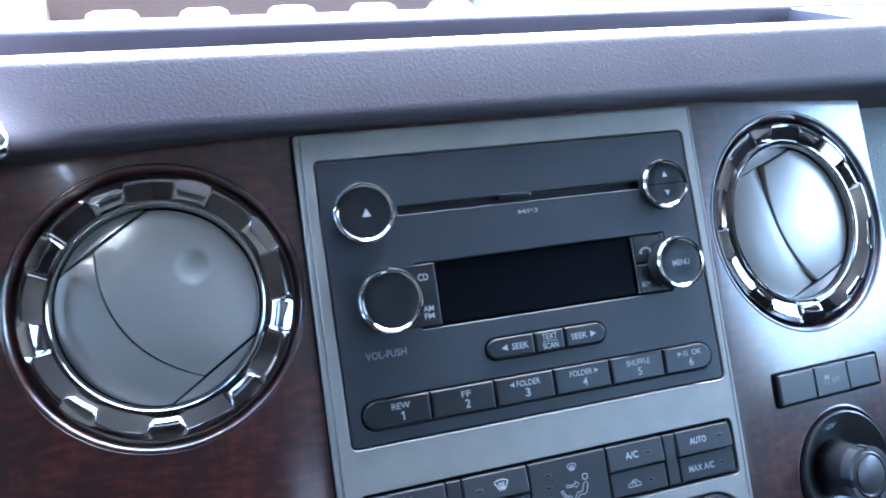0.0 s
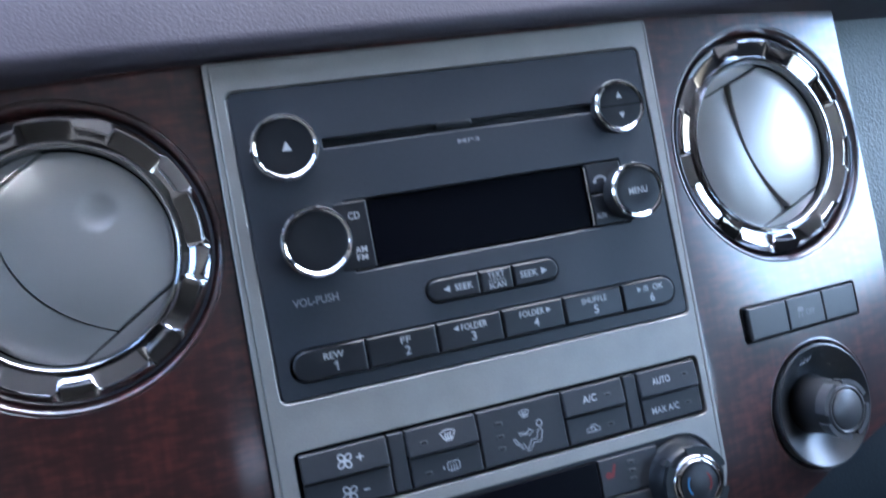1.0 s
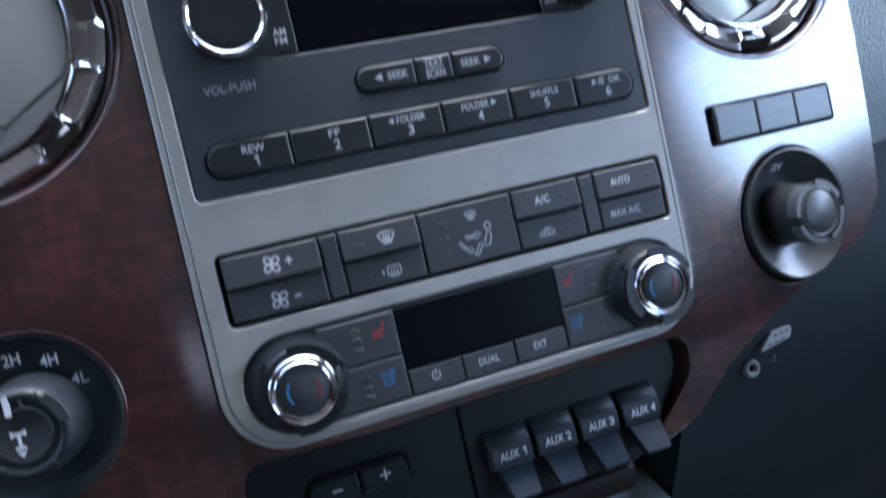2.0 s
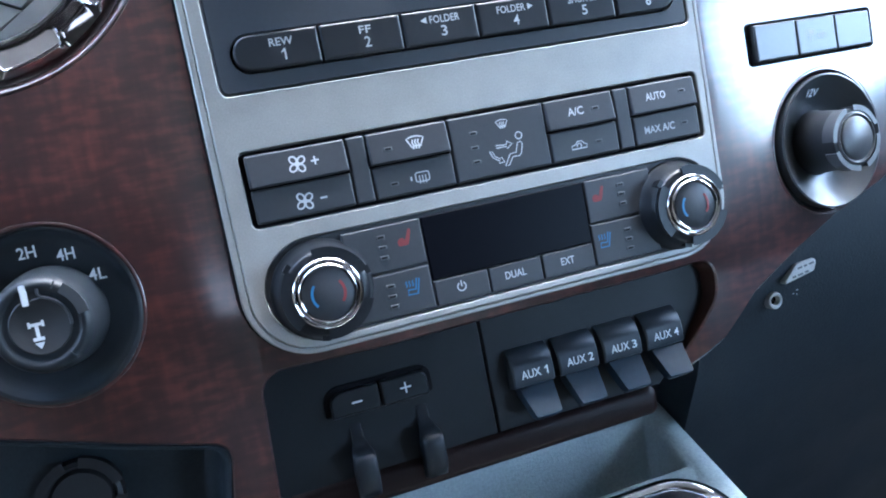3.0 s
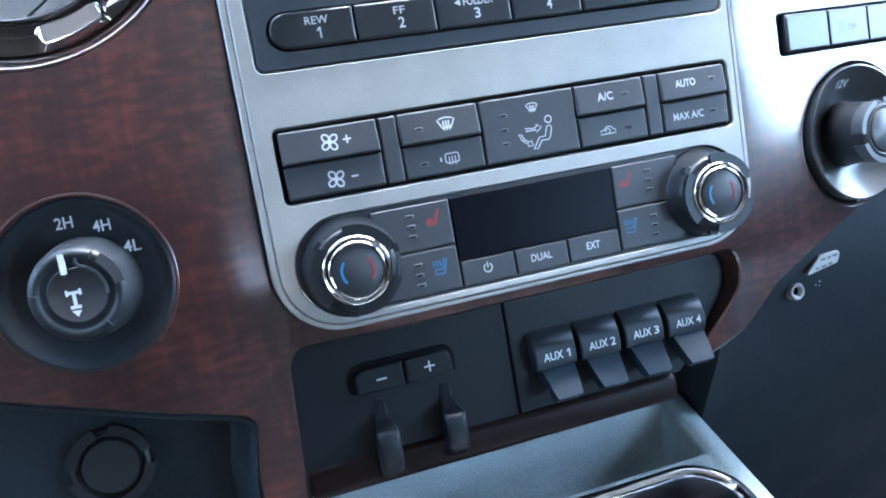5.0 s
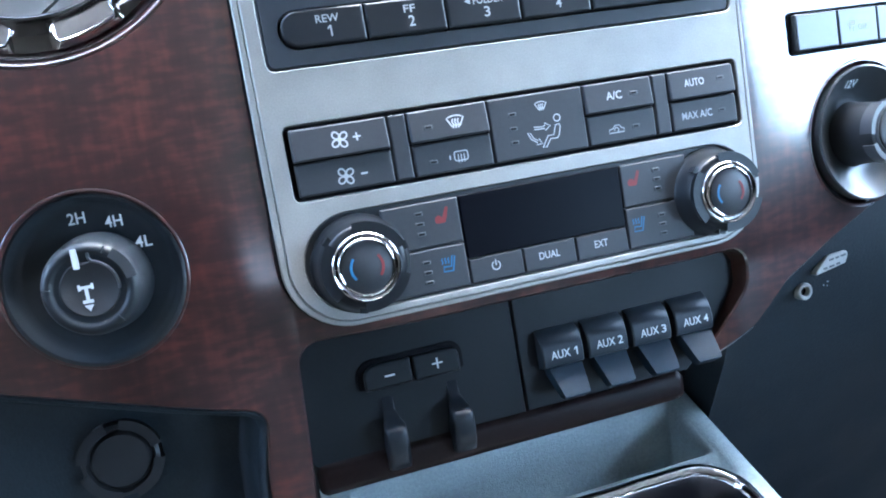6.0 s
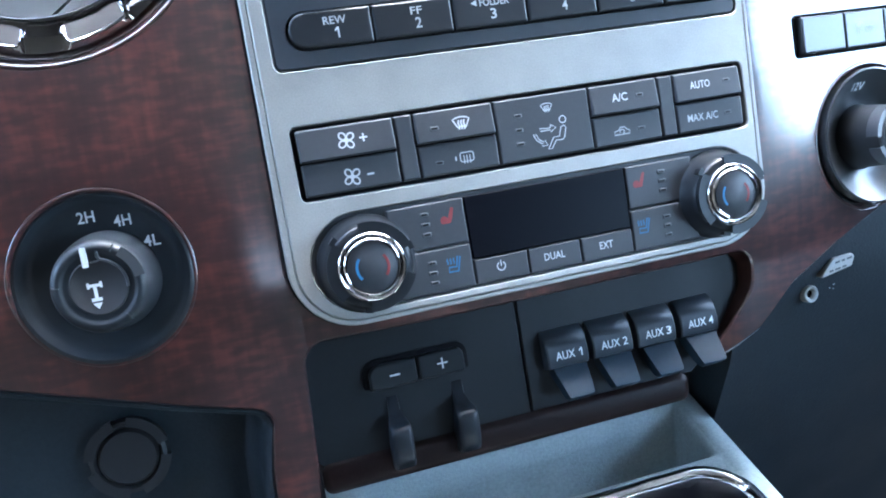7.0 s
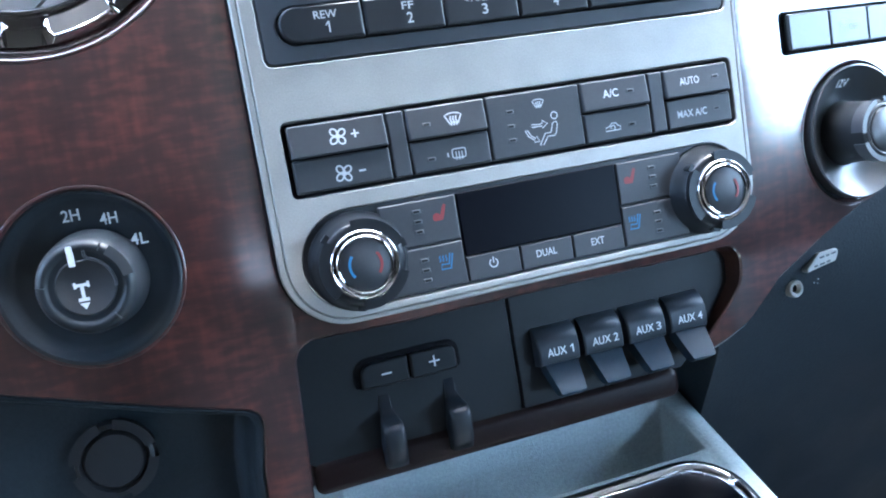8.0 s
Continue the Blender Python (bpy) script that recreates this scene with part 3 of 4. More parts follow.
def ringed_knob(name, cx, cz, r, tall, label, marks=(), halves=False):
    k = part(name, lathe([(r - 0.2, 1), (r - 0.3, 0), (r - 0.6, -0.6), (r - 0.8, -1), (r - 0.6, -tall + 2), (0, -tall + 2)], cx, cz, 56), RUBBER, radio, label)
    part("chrome_ring", lathe([(r - 0.8, -tall + 3.2), (r, -tall + 2.2), (r + 0.1, -tall + 0.9), (r - 0.5, -tall), (r - 1.3, -tall - 0.1), (r - 2, -tall + 0.5), (r - 2.2, -tall + 1.8)], cx, cz, 64), CHROME, k, "polished chrome ring")
    part("cap", lathe([(r - 2.1, -tall + 1.9), (r - 2.2, -tall + 0.7), (r - 3.2, -tall + 0.5), (r * 0.4, -tall + 0.9), (0, -tall + 1)], cx, cz, 48), KEY, k)
    if halves:
        part("seam", patch(rr(cx - r + 2.4, cx + r - 2.4, cz - 0.25, cz + 0.25, 0.1), -tall + 0.3), SHADE, k)
    if marks:
        part("lettering", join(*marks), WHITE_INK, k, "pale printed mark")


up_tri = lambda x, z, k, y: patch([(x - k, z - k), (x + k, z - k), (x, z + k)], y)
ringed_knob("eject_knob", -77, 103.5, 14, 5.5, "round eject key in a chrome ring", [up_tri(-76.5, 103.5, 2, -5.1)])
ringed_knob("tune_knob", 79, 101.8, 12.6, 5.5, "round split tuning key in a chrome ring", [up_tri(79, 106.8, 1.5, -5.1), patch([(77.5, 98.4), (79, 95.6), (80.5, 98.4)], -5.1)], True)
ringed_knob("volume_knob", -71.6, 62.4, 14.6, 11, "round volume knob with a chrome ring")
ringed_knob("menu_knob", 77, 61.2, 13, 10, "round menu knob with a chrome ring", [lettering("MENU", 77, 61, -9.4, 3, 9.6)])

# ---- climate controls ----
climate = thing("climate_control", "dark grey climate control panel with two knobs and a blank display", "climate control", (0, 1, -58))
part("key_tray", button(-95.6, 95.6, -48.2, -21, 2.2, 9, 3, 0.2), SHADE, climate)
part("knob_tray", prism([(rr(-96.9, 96.3, -92.5, -55.1, 18.6), 9), (rr(-96.9, 96.3, -92.5, -55.1, 18.6), 1.6)]), CLIMATE, climate)

def fan(x, z):
    """Four open lobes set crosswise round a hub."""
    blades = []
    for q in range(4):
        a = radians(38 + 90 * q)
        ring = []
        for i in range(14):
            u, v = 2.05 + 1.45 * math.cos(i * math.pi / 7), 1.15 * math.sin(i * math.pi / 7)
            ring.append((x + u * math.cos(a) - v * math.sin(a), z + u * math.sin(a) + v * math.cos(a)))
        blades.append(stroke(ring, -0.45 - 0.01 * q, 0.62, None, True))
    return join(patch(circle(x, z, 0.9, 10), -0.49), *blades)


def screen_icon(x, z, k=1.0):
    top, low = arc(x, z - 5.2 * k, 7.2 * k, 118, 62, 6), arc(x, z - 5.2 * k, 3.6 * k, 62, 118, 4)
    bm = stroke(top + low, -0.45, 0.55 * k, None, True)
    for d in (-1.1, 0, 1.1):
        stroke([(x + (d - 0.2) * k, z - 2.8 * k), (x + (d + 0.25) * k, z - 1.6 * k), (x + (d - 0.25) * k, z - 0.4 * k), (x + (d + 0.2) * k, z + 0.8 * k)], -0.45, 0.62 * k, bm)
    return bm


def rear_icon(x, z):
    bm = stroke(rr(x - 2.4, x + 3, z - 1.6, z + 1.9, 0.8, 3), -0.45, 0.45, None, True)
    for k in (-0.9, 0.3, 1.5):
        stroke([(x + k, z - 2.4), (x + k, z + 0.8)], -0.45, 0.4, bm)
    return stroke([(x - 4.2, z - 0.8), (x - 4.2, z + 0.8)], -0.45, 0.6, bm)


def flow_icon(x, z):
    """Airflow pictogram: outline arrows, a ring and a bent seat outline."""
    bm = stroke([(x - 4.4, z + 0.3), (x - 1, z - 0.1), (x + 0.4, z + 0.3), (x + 0.3, z + 1.3), (x + 2.6, z - 0.1), (x + 0.2, z - 1.7), (x + 0.2, z - 0.8), (x - 4.2, z - 0.8)], -0.45, 0.4, None, True)
    stroke([(x - 7.4, z - 1.6), (x - 6.3, z - 4.2), (x - 3.8, z - 5.9), (x - 4.3, z - 6.7), (x - 1.8, z - 6.6), (x - 2.9, z - 4.5), (x - 3.4, z - 5.2), (x - 5.3, z - 3.9), (x - 6.2, z - 1.9)], -0.45, 0.4, bm, True)
    stroke(circle(x + 5.9, z + 2.6, 1.4, 12), -0.45, 0.45, bm, True)
    stroke([(x + 4.8, z - 0.2), (x + 6.4, z + 0.2), (x + 6.8, z - 1), (x + 5.8, z - 4.4), (x + 4.9, z - 5.3), (x + 2, z - 5.2), (x - 0.2, z - 8.2), (x - 1.8, z - 8.2), (x + 1, z - 3.9), (x + 3.6, z - 3.8)], -0.45, 0.4, bm, True)
    return bm


def cycle_icon(x, z):
    bm = stroke([(x - 3.4, z - 1.2), (x - 3.2, z + 0.2), (x - 1.6, z + 0.5), (x - 0.6, z + 1.7), (x + 1.4, z + 1.7), (x + 2.4, z + 0.5), (x + 3.4, z + 0.2), (x + 3.4, z - 1.2)], -0.45, 0.45, None, True)
    return stroke(arc(x, z - 0.1, 1, 200, -60, 6), -0.45, 0.45, bm)


def led(x, z):
    return button(x - 1.7, x + 1.7, z - 0.75, z + 0.75, 0.25, 0.3, -0.5, 0.12)


def lamp(x, z, parent, upper=False):
    """A small unlit lamp: a pale rim round a dark lens."""
    tilt = leaned if upper else (lambda bm: bm)
    rim = part("lamp", tilt(led(x, z)), DIM_INK, parent)
    part("lens", tilt(patch(rr(x - 1.15, x + 1.15, z - 0.32, z + 0.32, 0.1, 2), -0.54)), SHADE, rim)


plus_mark = lambda x, z, k, y=-0.45: join(patch(rr(x - k, x + k, z - 0.32, z + 0.32, 0.05), y), patch(rr(x - 0.32, x + 0.32, z - k, z + k, 0.05), y))
dash_mark = lambda x, z, k, y=-0.45: patch(rr(x - k, x + k, z - 0.35, z + 0.35, 0.05), y)
CLIMATE_LAYOUT = (((-94, -57.6, -34.2, -22.2), [fan(-76, -28.2), plus_mark(-69.5, -28, 1.5)], ()),
        ((-94, -57.6, -47, -34.8), [fan(-76, -41.8), dash_mark(-69, -41.8, 1.3)], ()),
        ((-57, -50, -47, -22.2), [], ()),
        ((-49.4, -17.6, -34.2, -22.2), [screen_icon(-31, -28)], ((-42, -29),)),
        ((-49.4, -17.6, -47, -34.8), [rear_icon(-31, -41.6)], ((-42, -42.2),)),
        ((-17, 23.4, -47, -22.2), [screen_icon(5, -27.3, 0.72), flow_icon(5.2, -35.7)], ((-7.5, -29.2), (-7.8, -34.8), (-8, -40.2))),
        ((24, 54.6, -34.2, -22.2), [lettering("A/C", 37, -28, -0.45, 3.3, 7)], ((46, -28.2),)),
        ((24, 54.6, -47, -34.8), [cycle_icon(36.4, -41.8)], ((45.4, -41.6),)),
        ((55.2, 62, -47, -22.2), [], ()),
        ((62.6, 94, -34.2, -22.2), [lettering("AUTO", 74.5, -27.8, -0.45, 3.1, 9.5)], ((87.2, -27.6),)),
        ((62.6, 94, -47, -34.8), [lettering("MAX A/C", 74.5, -41.2, -0.45, 3.1, 14.5)], ((86.6, -41),)))
def leaned(bm):
    """Upper keys stand out at their lower edge and shade the keys beneath."""
    for v in bm.verts:
        if v.co.y < 3:
            v.co.y -= 1.3 * (-22.2 - v.co.z) / 12
    return bm


for (x0, x1, z0, z1), marks, lamps in CLIMATE_LAYOUT:
    upper = z0 > -35
    cap = button(x0, x1, z0, z1, 0.8, 4, -0.4, 0.7)
    k = key_with_print("climate_key", climate, CLIMATE, leaned(cap) if upper else cap, [leaned(m_) if upper else m_ for m_ in marks])
    for lx, lz in lamps:
        lamp(lx, lz, k, upper)
part("display", button(-34.6, 34.6, -81.4, -56.6, 0.6, 3, -0.2, 0.3), GLASS, climate, "blank black glass display")
power = join(stroke(arc(-23.8, -86.2, 1.7, 120, 420, 14), -0.25, 0.5), patch(rr(-24.05, -23.55, -86.2, -83.8, 0.05), -0.25))
for x0, x1, marks in ((-34.6, -12.3, [power]), (-11.7, 10.9, [lettering("DUAL", -0.8, -86.4, -0.25, 3, 9)]), (11.5, 34.6, [lettering("EXT", 22.4, -86.4, -0.25, 3, 6)])):
    key_with_print("climate_key", climate, CLIMATE, button(x0, x1, -91.8, -81.9, 0.6, 3, -0.2, 0.5), marks)


def seat_print(x, z, y, vents):
    """A cushion with a leaning backrest; the cooled seat is an outline with three rising wisps."""
    if not vents:
        back = [(x + 0.2, z - 0.9), (x + 1.8, z - 1.4), (x + 3.1, z + 2.9), (x + 2.6, z + 3.4), (x + 1.9, z + 3.2)]
        return join(patch(circle(x - 1.2, z - 1.2, 1.55, 14), y), patch(rr(x - 2.7, x + 1.6, z - 2.7, z - 0.6, 0.9, 4), y - 0.01), patch(back, y - 0.02))
    s = stroke([(x - 2.6, z - 2.6), (x + 1.2, z - 2.7), (x + 2.6, z + 2.9), (x + 1.5, z + 3.1), (x + 0.7, z - 0.9), (x - 2.3, z - 0.7)], y, 0.62, None, True)
    for k in range(3):
        stroke([(x - 2.9 + 1.25 * k, z + 0.4), (x - 2.4 + 1.25 * k, z + 1.2), (x - 2.9 + 1.25 * k, z + 1.9), (x - 2.5 + 1.25 * k, z + 2.7)], y, 0.5, s)
    return s


for side in (-1, 1):
    for z0, z1, ink, cz in ((-74.2, -56.6, RED_INK, -63), (-91.8, -74.8, BLUE_INK, -82)):
        a, b = sorted((35.2 * side, 66 * side))
        k = key_with_print("seat_key", climate, CLIMATE, button(a, b, z0, z1, 0.6, 3, -0.2, 0.6), [seat_print(-42.6 if side < 0 else 40.8, cz, -0.25, ink is BLUE_INK)], ink)
        for q in range(3):
            lamp(51.5 * side, cz + 2.2 - 3.9 * q, k)


def temperature_knob(cx, cz):
    knob = part("temperature_knob", lathe([(19.2, 2), (19.2, 0.8), (18.7, 0), (18, -1.2), (17, -5), (15.6, -8.6), (14.8, -9.6), (13.2, -10), (12.4, -10), (0, -10)], cx, cz, 72), KNOB_BODY, climate, "black temperature knob with a chrome rim")
    # three raised finger grips with a hooked end
    for a0, a1 in ((98, 22), (218, 142), (338, 262)):
        inner, outer = arc(cx, cz, 13.1, a1, a0, 14), arc(cx, cz, 15.9, a1, a0, 14)[::-1]
        ring = inner + outer
        part("grip", prism([(ring, -7), (ring, -10.2), (shrink(ring, 0.3), -10.9), (shrink(ring, 0.7), -11.2)]), KNOB_BODY, knob)
        hook = arc(cx, cz, 15.6, a1 - 9, a1, 4) + arc(cx, cz, 17.2, a1 - 9, a1, 4)[::-1]
        part("grip_hook", prism([(hook, -3), (hook, -8.2), (shrink(hook, 0.3), -8.6)]), KNOB_BODY, knob)
    part("chrome_ring", lathe([(12.9, -9.6), (12.9, -11.4), (12.6, -12.1), (12.1, -12.4), (11.5, -12.1), (11.1, -11.7), (10.8, -12.0), (10.5, -12.6), (10.1, -12.8), (9.7, -12.6), (9.5, -12.0)], cx, cz, 72), DIM_CHROME, knob, "polished double chrome rim")
    cap = part("cap", lathe([(9.7, -11.2), (9.5, -12.0), (9.1, -12.3), (0, -12.2)], cx, cz, 48), CLIMATE, knob)
    part("blue_mark", stroke(arc(cx, cz, 5.9, 140, 220, 8), -12.5, 1.0), BLUE_INK, cap, "blue cold mark")
    part("red_mark", stroke(arc(cx, cz, 5.9, -40, 40, 8), -12.5, 1.0), RED_INK, cap, "red hot mark")


temperature_knob(-76.2, -75.2)
temperature_knob(77.2, -74.8)


# ---- air vents ----
def air_vent(cx, cz, turn, y0, dent, label, bow=0.0):
    vent = thing("air_vent", label, "air vent", (cx, y0, cz), "round dashboard vents")
    n, bm = 216, bmesh.new()
    loops = [[] for _ in range(13)]
    for i in range(n):
        a = 2 * math.pi * i / n
        ro = 54.8 if (i + 2) % 24 < 14 else 51.8
        for lp, (r, y) in zip(loops, ((57.6, 11), (57.5, 2.6), (57.0, 1.4), (ro + 0.6, -0.5), (ro, -0.6), (ro - 0.5, 0.5), (47, 3.2), (46.6, 2.2), (45.9, 1.5), (45.1, 1.4), (44.4, 1.9), (44, 2.9), (43.8, 7))):
            lp.append(bm.verts.new((cx + r * math.cos(a), y0 + y, cz + r * math.sin(a))))
    for a, b in zip(loops, loops[1:]):
        bridge(bm, a, b)
    part("chrome_ring", bm, DIM_CHROME, vent, "castellated polished chrome ring", angle=34)
    # near-black sheet that draws the shaded gaps between the vanes
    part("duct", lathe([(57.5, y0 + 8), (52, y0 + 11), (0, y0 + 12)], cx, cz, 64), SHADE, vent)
    ca, sa_ = math.cos(radians(turn)), math.sin(radians(turn))
    spin = lambda pts: [(cx + x * ca - z * sa_, cz + x * sa_ + z * ca) for x, z in pts]
    R, H = 43.0, 36.8
    wide = math.degrees(math.acos(H / R))
    dome = lambda x, z: y0 + 0.5 + 6.5 * (((x - cx) ** 2 + (z - cz) ** 2) / R ** 2)
    seam = [(bow - 5.5 - 12.5 * (1 - (1 - i / 7) ** 2), (H - 0.6) * (1 - i / 7)) for i in range(15)]
    dim = spin([(22, 4)])[0]

    def dimpled(x, z):
        q = ((x - dim[0]) ** 2 + (z - dim[1]) ** 2) / 60
        return dome(x, z) + (dent * (1 - q) if q < 1 else 0)

    caps = [arc(0, 0, R, 90 - wide, 90 + wide, 12), arc(0, 0, R, 270 - wide, 270 + wide, 12)]
    for c in caps:
        c = [(x, z + (0.6 if z > 0 else -0.6)) for x, z in c]
        part("side_vane", slab(spin(c), [], 0, 5, 0.3, 3, dome), SILVER, vent)
    left = [(x - 0.6, z) for x, z in seam] + arc(0, 0, R, 270 - wide - 1, 90 + wide + 1, 30)
    left = [(x, max(-H + 0.6, min(H - 0.6, z))) for x, z in left]
    right = arc(0, 0, R, -90 + wide + 1, 90 - wide - 1, 30)
    right = [(x, max(-H + 0.6, min(H - 0.6, z))) for x, z in right] + [(x + 0.6, z) for x, z in seam]
    curled = lambda x, z: dome(x, z) + 2.0 * ((((x - cx) * ca + (z - cz) * sa_) + 25) / 16) ** 2
    part("vane", slab(spin(left), [], 0, 5, 0.3, 3, curled), SILVER, vent)
    part("vane", slab(spin(right), [], 0, 5, 0.3, 1.5, dimpled), SILVER, vent)


air_vent(-170, 75, 33, 10, 2.0, "round silver air vent in a chrome ring, vanes shut")
air_vent(170, 75, 20, 11, 0.3, "round silver air vent in a chrome ring, catching bright light", 3.5)

# ---- switch bank ----
bank = thing("switch_bank", "three grey push switches in the wood fascia", "switch", (168, 8, -14))
part("frame", slab(rr(128.4, 207.6, -23.1, -4.4, 2), [rr(129.3, 206.8, -22.3, -5.2, 1.2)], 8.6, 15, 0.4, 6, lambda x, z: 0.012 * (x - 128)), SHADE, bank)
# black backing in place of the shade round the caps
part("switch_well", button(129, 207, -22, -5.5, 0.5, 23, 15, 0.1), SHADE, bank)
car = join(patch(rr(-2, 2, 0.6, 3, 1), 0), stroke([(-1.4, 0), (-1.9, -2.2)], 0, 0.5), stroke([(0.6, 0), (0.4, -2.2)], 0, 0.5))
place(car, Matrix.Translation((165.6, 6.9, -14)))
for x0, x1, yy, marks in ((131.4, 156.3, 7.0, []), (157.2, 181.6, 7.6, [car, lettering("OFF", 172, -14.4, 6.9, 3, 6)]), (182.5, 205.8, 8.4, [])):
    key_with_print("push_switch", bank, CAP, button(x0, x1, -21.9, -5.6, 0.6, 14, yy, 0.8), [place(m_, Matrix.Translation((0, 0.6, 0))) for m_ in marks], FAINT_INK)

# ---- power outlet ----
outlet = thing("power_outlet", "glossy black twelve-volt outlet with a protruding plug cap", "power outlet", (170, 10, -63))
dish = part("dish", lathe([(31.4, 13), (31.4, 8), (30.6, 7.6), (29.4, 8.4), (24, 13), (18, 16.5), (15, 17.5), (0, 18)], 170, -63, 64), DISH, outlet)
bm = lettering("12V", 166.4, -39.4, 12.0, 3.5, 7.6)
for v in bm.verts:
    off = math.hypot(v.co.x - 170, v.co.z + 63)
    v.co.y = 12.8 - 0.852 * (off - 24) if off > 24 else 12.8 + 0.583 * (24 - off)
part("lettering", bm, BRIGHT_INK, dish, "white printed lettering")
plug = part("plug", lathe([(15.5, 17), (14.8, 15), (13.6, 2), (13.6, -4), (13.2, -5.5), (12.4, -6), (0, -6)], 169, -63, 56), RUBBER, outlet, "black plug body")
for q in range(4):
    inner, outer = arc(169, -63, 12.8, 20 + 90 * q, 88 + 90 * q, 10), arc(169, -63, 14.4, 20 + 90 * q, 88 + 90 * q, 10)[::-1]
    part("grip", prism([(inner + outer, 0), (inner + outer, -6.6), (shrink(inner + outer, 0.4), -7)]), GREY_CAP, plug)
part("cap", lathe([(12, -5.5), (11.8, -6.8), (11, -7.2), (10.4, -6.8), (10, -6.4), (9.6, -7), (9, -7.4), (0, -7.6)], 169, -63, 48), GREY_CAP, plug)

# ---- four-wheel-drive dial ----
dial = thing("drive_mode_dial", "black rotary drive selector dial with white markings", "dial", (-170, 8, -63))
dish = part("dish", lathe([(31.8, 15), (31.6, 11.6), (30.8, 11), (30, 11), (29.3, 11.6), (28.3, 13), (26.8, 14.2), (24.6, 14.8), (0, 15.2)], -170, -63, 72), GLOSS, dial)
for word, x, z in (("2H", -172.2, -40.3), ("4H", -160, -43.4), ("4L", -151.4, -52.4)):
    part("lettering", lettering(word, x, z, 14.6, 4.2, 6), BRIGHT_INK, dish, "white printed lettering")
KX, KZ = -168.4, -64.2
knob = part("knob", lathe([(18.2, 15), (17.8, 9), (16.6, -3), (15.9, -6.2), (15.1, -7.9), (14.1, -8.8), (13, -8.9), (12.3, -8.6), (11.8, -8.2), (11.2, -8.1), (0, -8.1)], KX, KZ, 72), KNOB, dial, "round black knob with a rounded outer rim")
# grooves across the rim, and one raised grip
for a in (172, 305, 62):
    part("groove", prism([(arc(KX, KZ, 12.4, a - 0.9, a + 0.9, 2) + arc(KX, KZ, 15.6, a - 0.9, a + 0.9, 2)[::-1], -5), (arc(KX, KZ, 12.6, a - 0.9, a + 0.9, 2) + arc(KX, KZ, 15.2, a - 0.9, a + 0.9, 2)[::-1], -9.1)]), CAP, knob)
grip = arc(KX, KZ, 12.6, 8, 50, 10) + arc(KX, KZ, 15.4, 8, 50, 10)[::-1]
part("grip", prism([(grip, -6), (grip, -8.9), (shrink(grip, 0.35), -9.5)]), CAP, knob, "raised grip segment on the rim")
# the inner cap, notched for the pointer
turned = math.degrees(math.atan2(11, -1.2))
cap_edge = arc(KX, KZ, 9.6, turned + 22, turned + 338, 40)
cap = part("cap", prism([(cap_edge, -7.6), (cap_edge, -8.4), (shrink(cap_edge, 0.3), -8.65), (shrink(cap_edge, 0.8), -8.65), (shrink(cap_edge, 1.2), -8.4)]), RUBBER, knob, "raised inner cap")
ridge = [(KX + 1.6, KZ + 12.2), (KX + 1.5, KZ + 10.4)] + arc(KX, KZ, 9.4, 76, -8, 16)
bm = bmesh.new()
low = stroke(ridge, -8.0, 1.2)
top = stroke(ridge, -9.1, 0.45)
rims = [[v.co.copy() for v in m_.verts] for m_ in (low, top)]
low.free()
top.free()
count = len(ridge)
for k in range(count - 1):
    for side in (0, 1):
        a0, a1, b0, b1 = rims[0][2 * k + side], rims[0][2 * k + 2 + side], rims[1][2 * k + side], rims[1][2 * k + 2 + side]
        bm.faces.new([bm.verts.new(p) for p in (a0, a1, b1, b0)])
    bm.faces.new([bm.verts.new(p) for p in (rims[1][2 * k], rims[1][2 * k + 2], rims[1][2 * k + 3], rims[1][2 * k + 1])])
part("ridge", bm, CAP, knob, "thin curved ridge beside the pointer", angle=60)
part("pointer", prism([(rr(-172, -170, -57.0, -50.2, 0.4), -7.6), (rr(-172, -170, -57.0, -50.2, 0.4), -8.9)]), BRIGHT_INK, knob, "white pointer bar")
axle = join(patch(rr(-172.6, -166.4, -63.4, -62, 0.2), -8.55), patch(rr(-170.3, -168.7, -69, -62.5, 0.1), -8.55), patch(rr(-172, -167.2, -70.2, -68.6, 0.2), -8.55),
            patch([(-171.8, -71), (-167.4, -71), (-169.5, -74)][::-1], -8.55), patch(rr(-173, -171.8, -64, -61.2, 0.2), -8.57), patch(rr(-167.2, -166, -64, -61.2, 0.2), -8.57))
for v in axle.verts:
    v.co.x, v.co.z = -169.6 + (v.co.x + 169.5) * 0.72, -66.5 + (v.co.z + 67) * 0.72
part("axle_mark", axle, BRIGHT_INK, knob, "white axle pictogram")

# ---- lower recess: trailer brake control and auxiliary switches ----
brake = thing("trailer_brake_control", "black trailer brake control with two keys and squeeze levers", "brake control", (-60, 20, -130))
part("panel", button(-108, -14.4, -156, -103, (4, 0.6, 0.6, 4), 28, 20, 0.5), PANEL, brake)
# a flat black plate stands for the shaded recess round the keys
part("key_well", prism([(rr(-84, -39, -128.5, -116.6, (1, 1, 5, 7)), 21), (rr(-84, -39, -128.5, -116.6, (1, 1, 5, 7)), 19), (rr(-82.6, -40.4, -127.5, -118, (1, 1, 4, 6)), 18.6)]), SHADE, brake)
for x0, x1, r, mark in ((-81.6, -61.6, (0.8, 0.6, 0.6, 5), dash_mark(-71, -124, 2.1, 16.0)), (-60.6, -41, (0.6, 0.8, 3.5, 0.6), plus_mark(-50.6, -123.6, 2.3, 16.0))):
    key_with_print("key", brake, PANEL, button(x0, x1, -129, -118.6, r, 20.4, 16.2, 0.9), [mark], BRIGHT_INK)
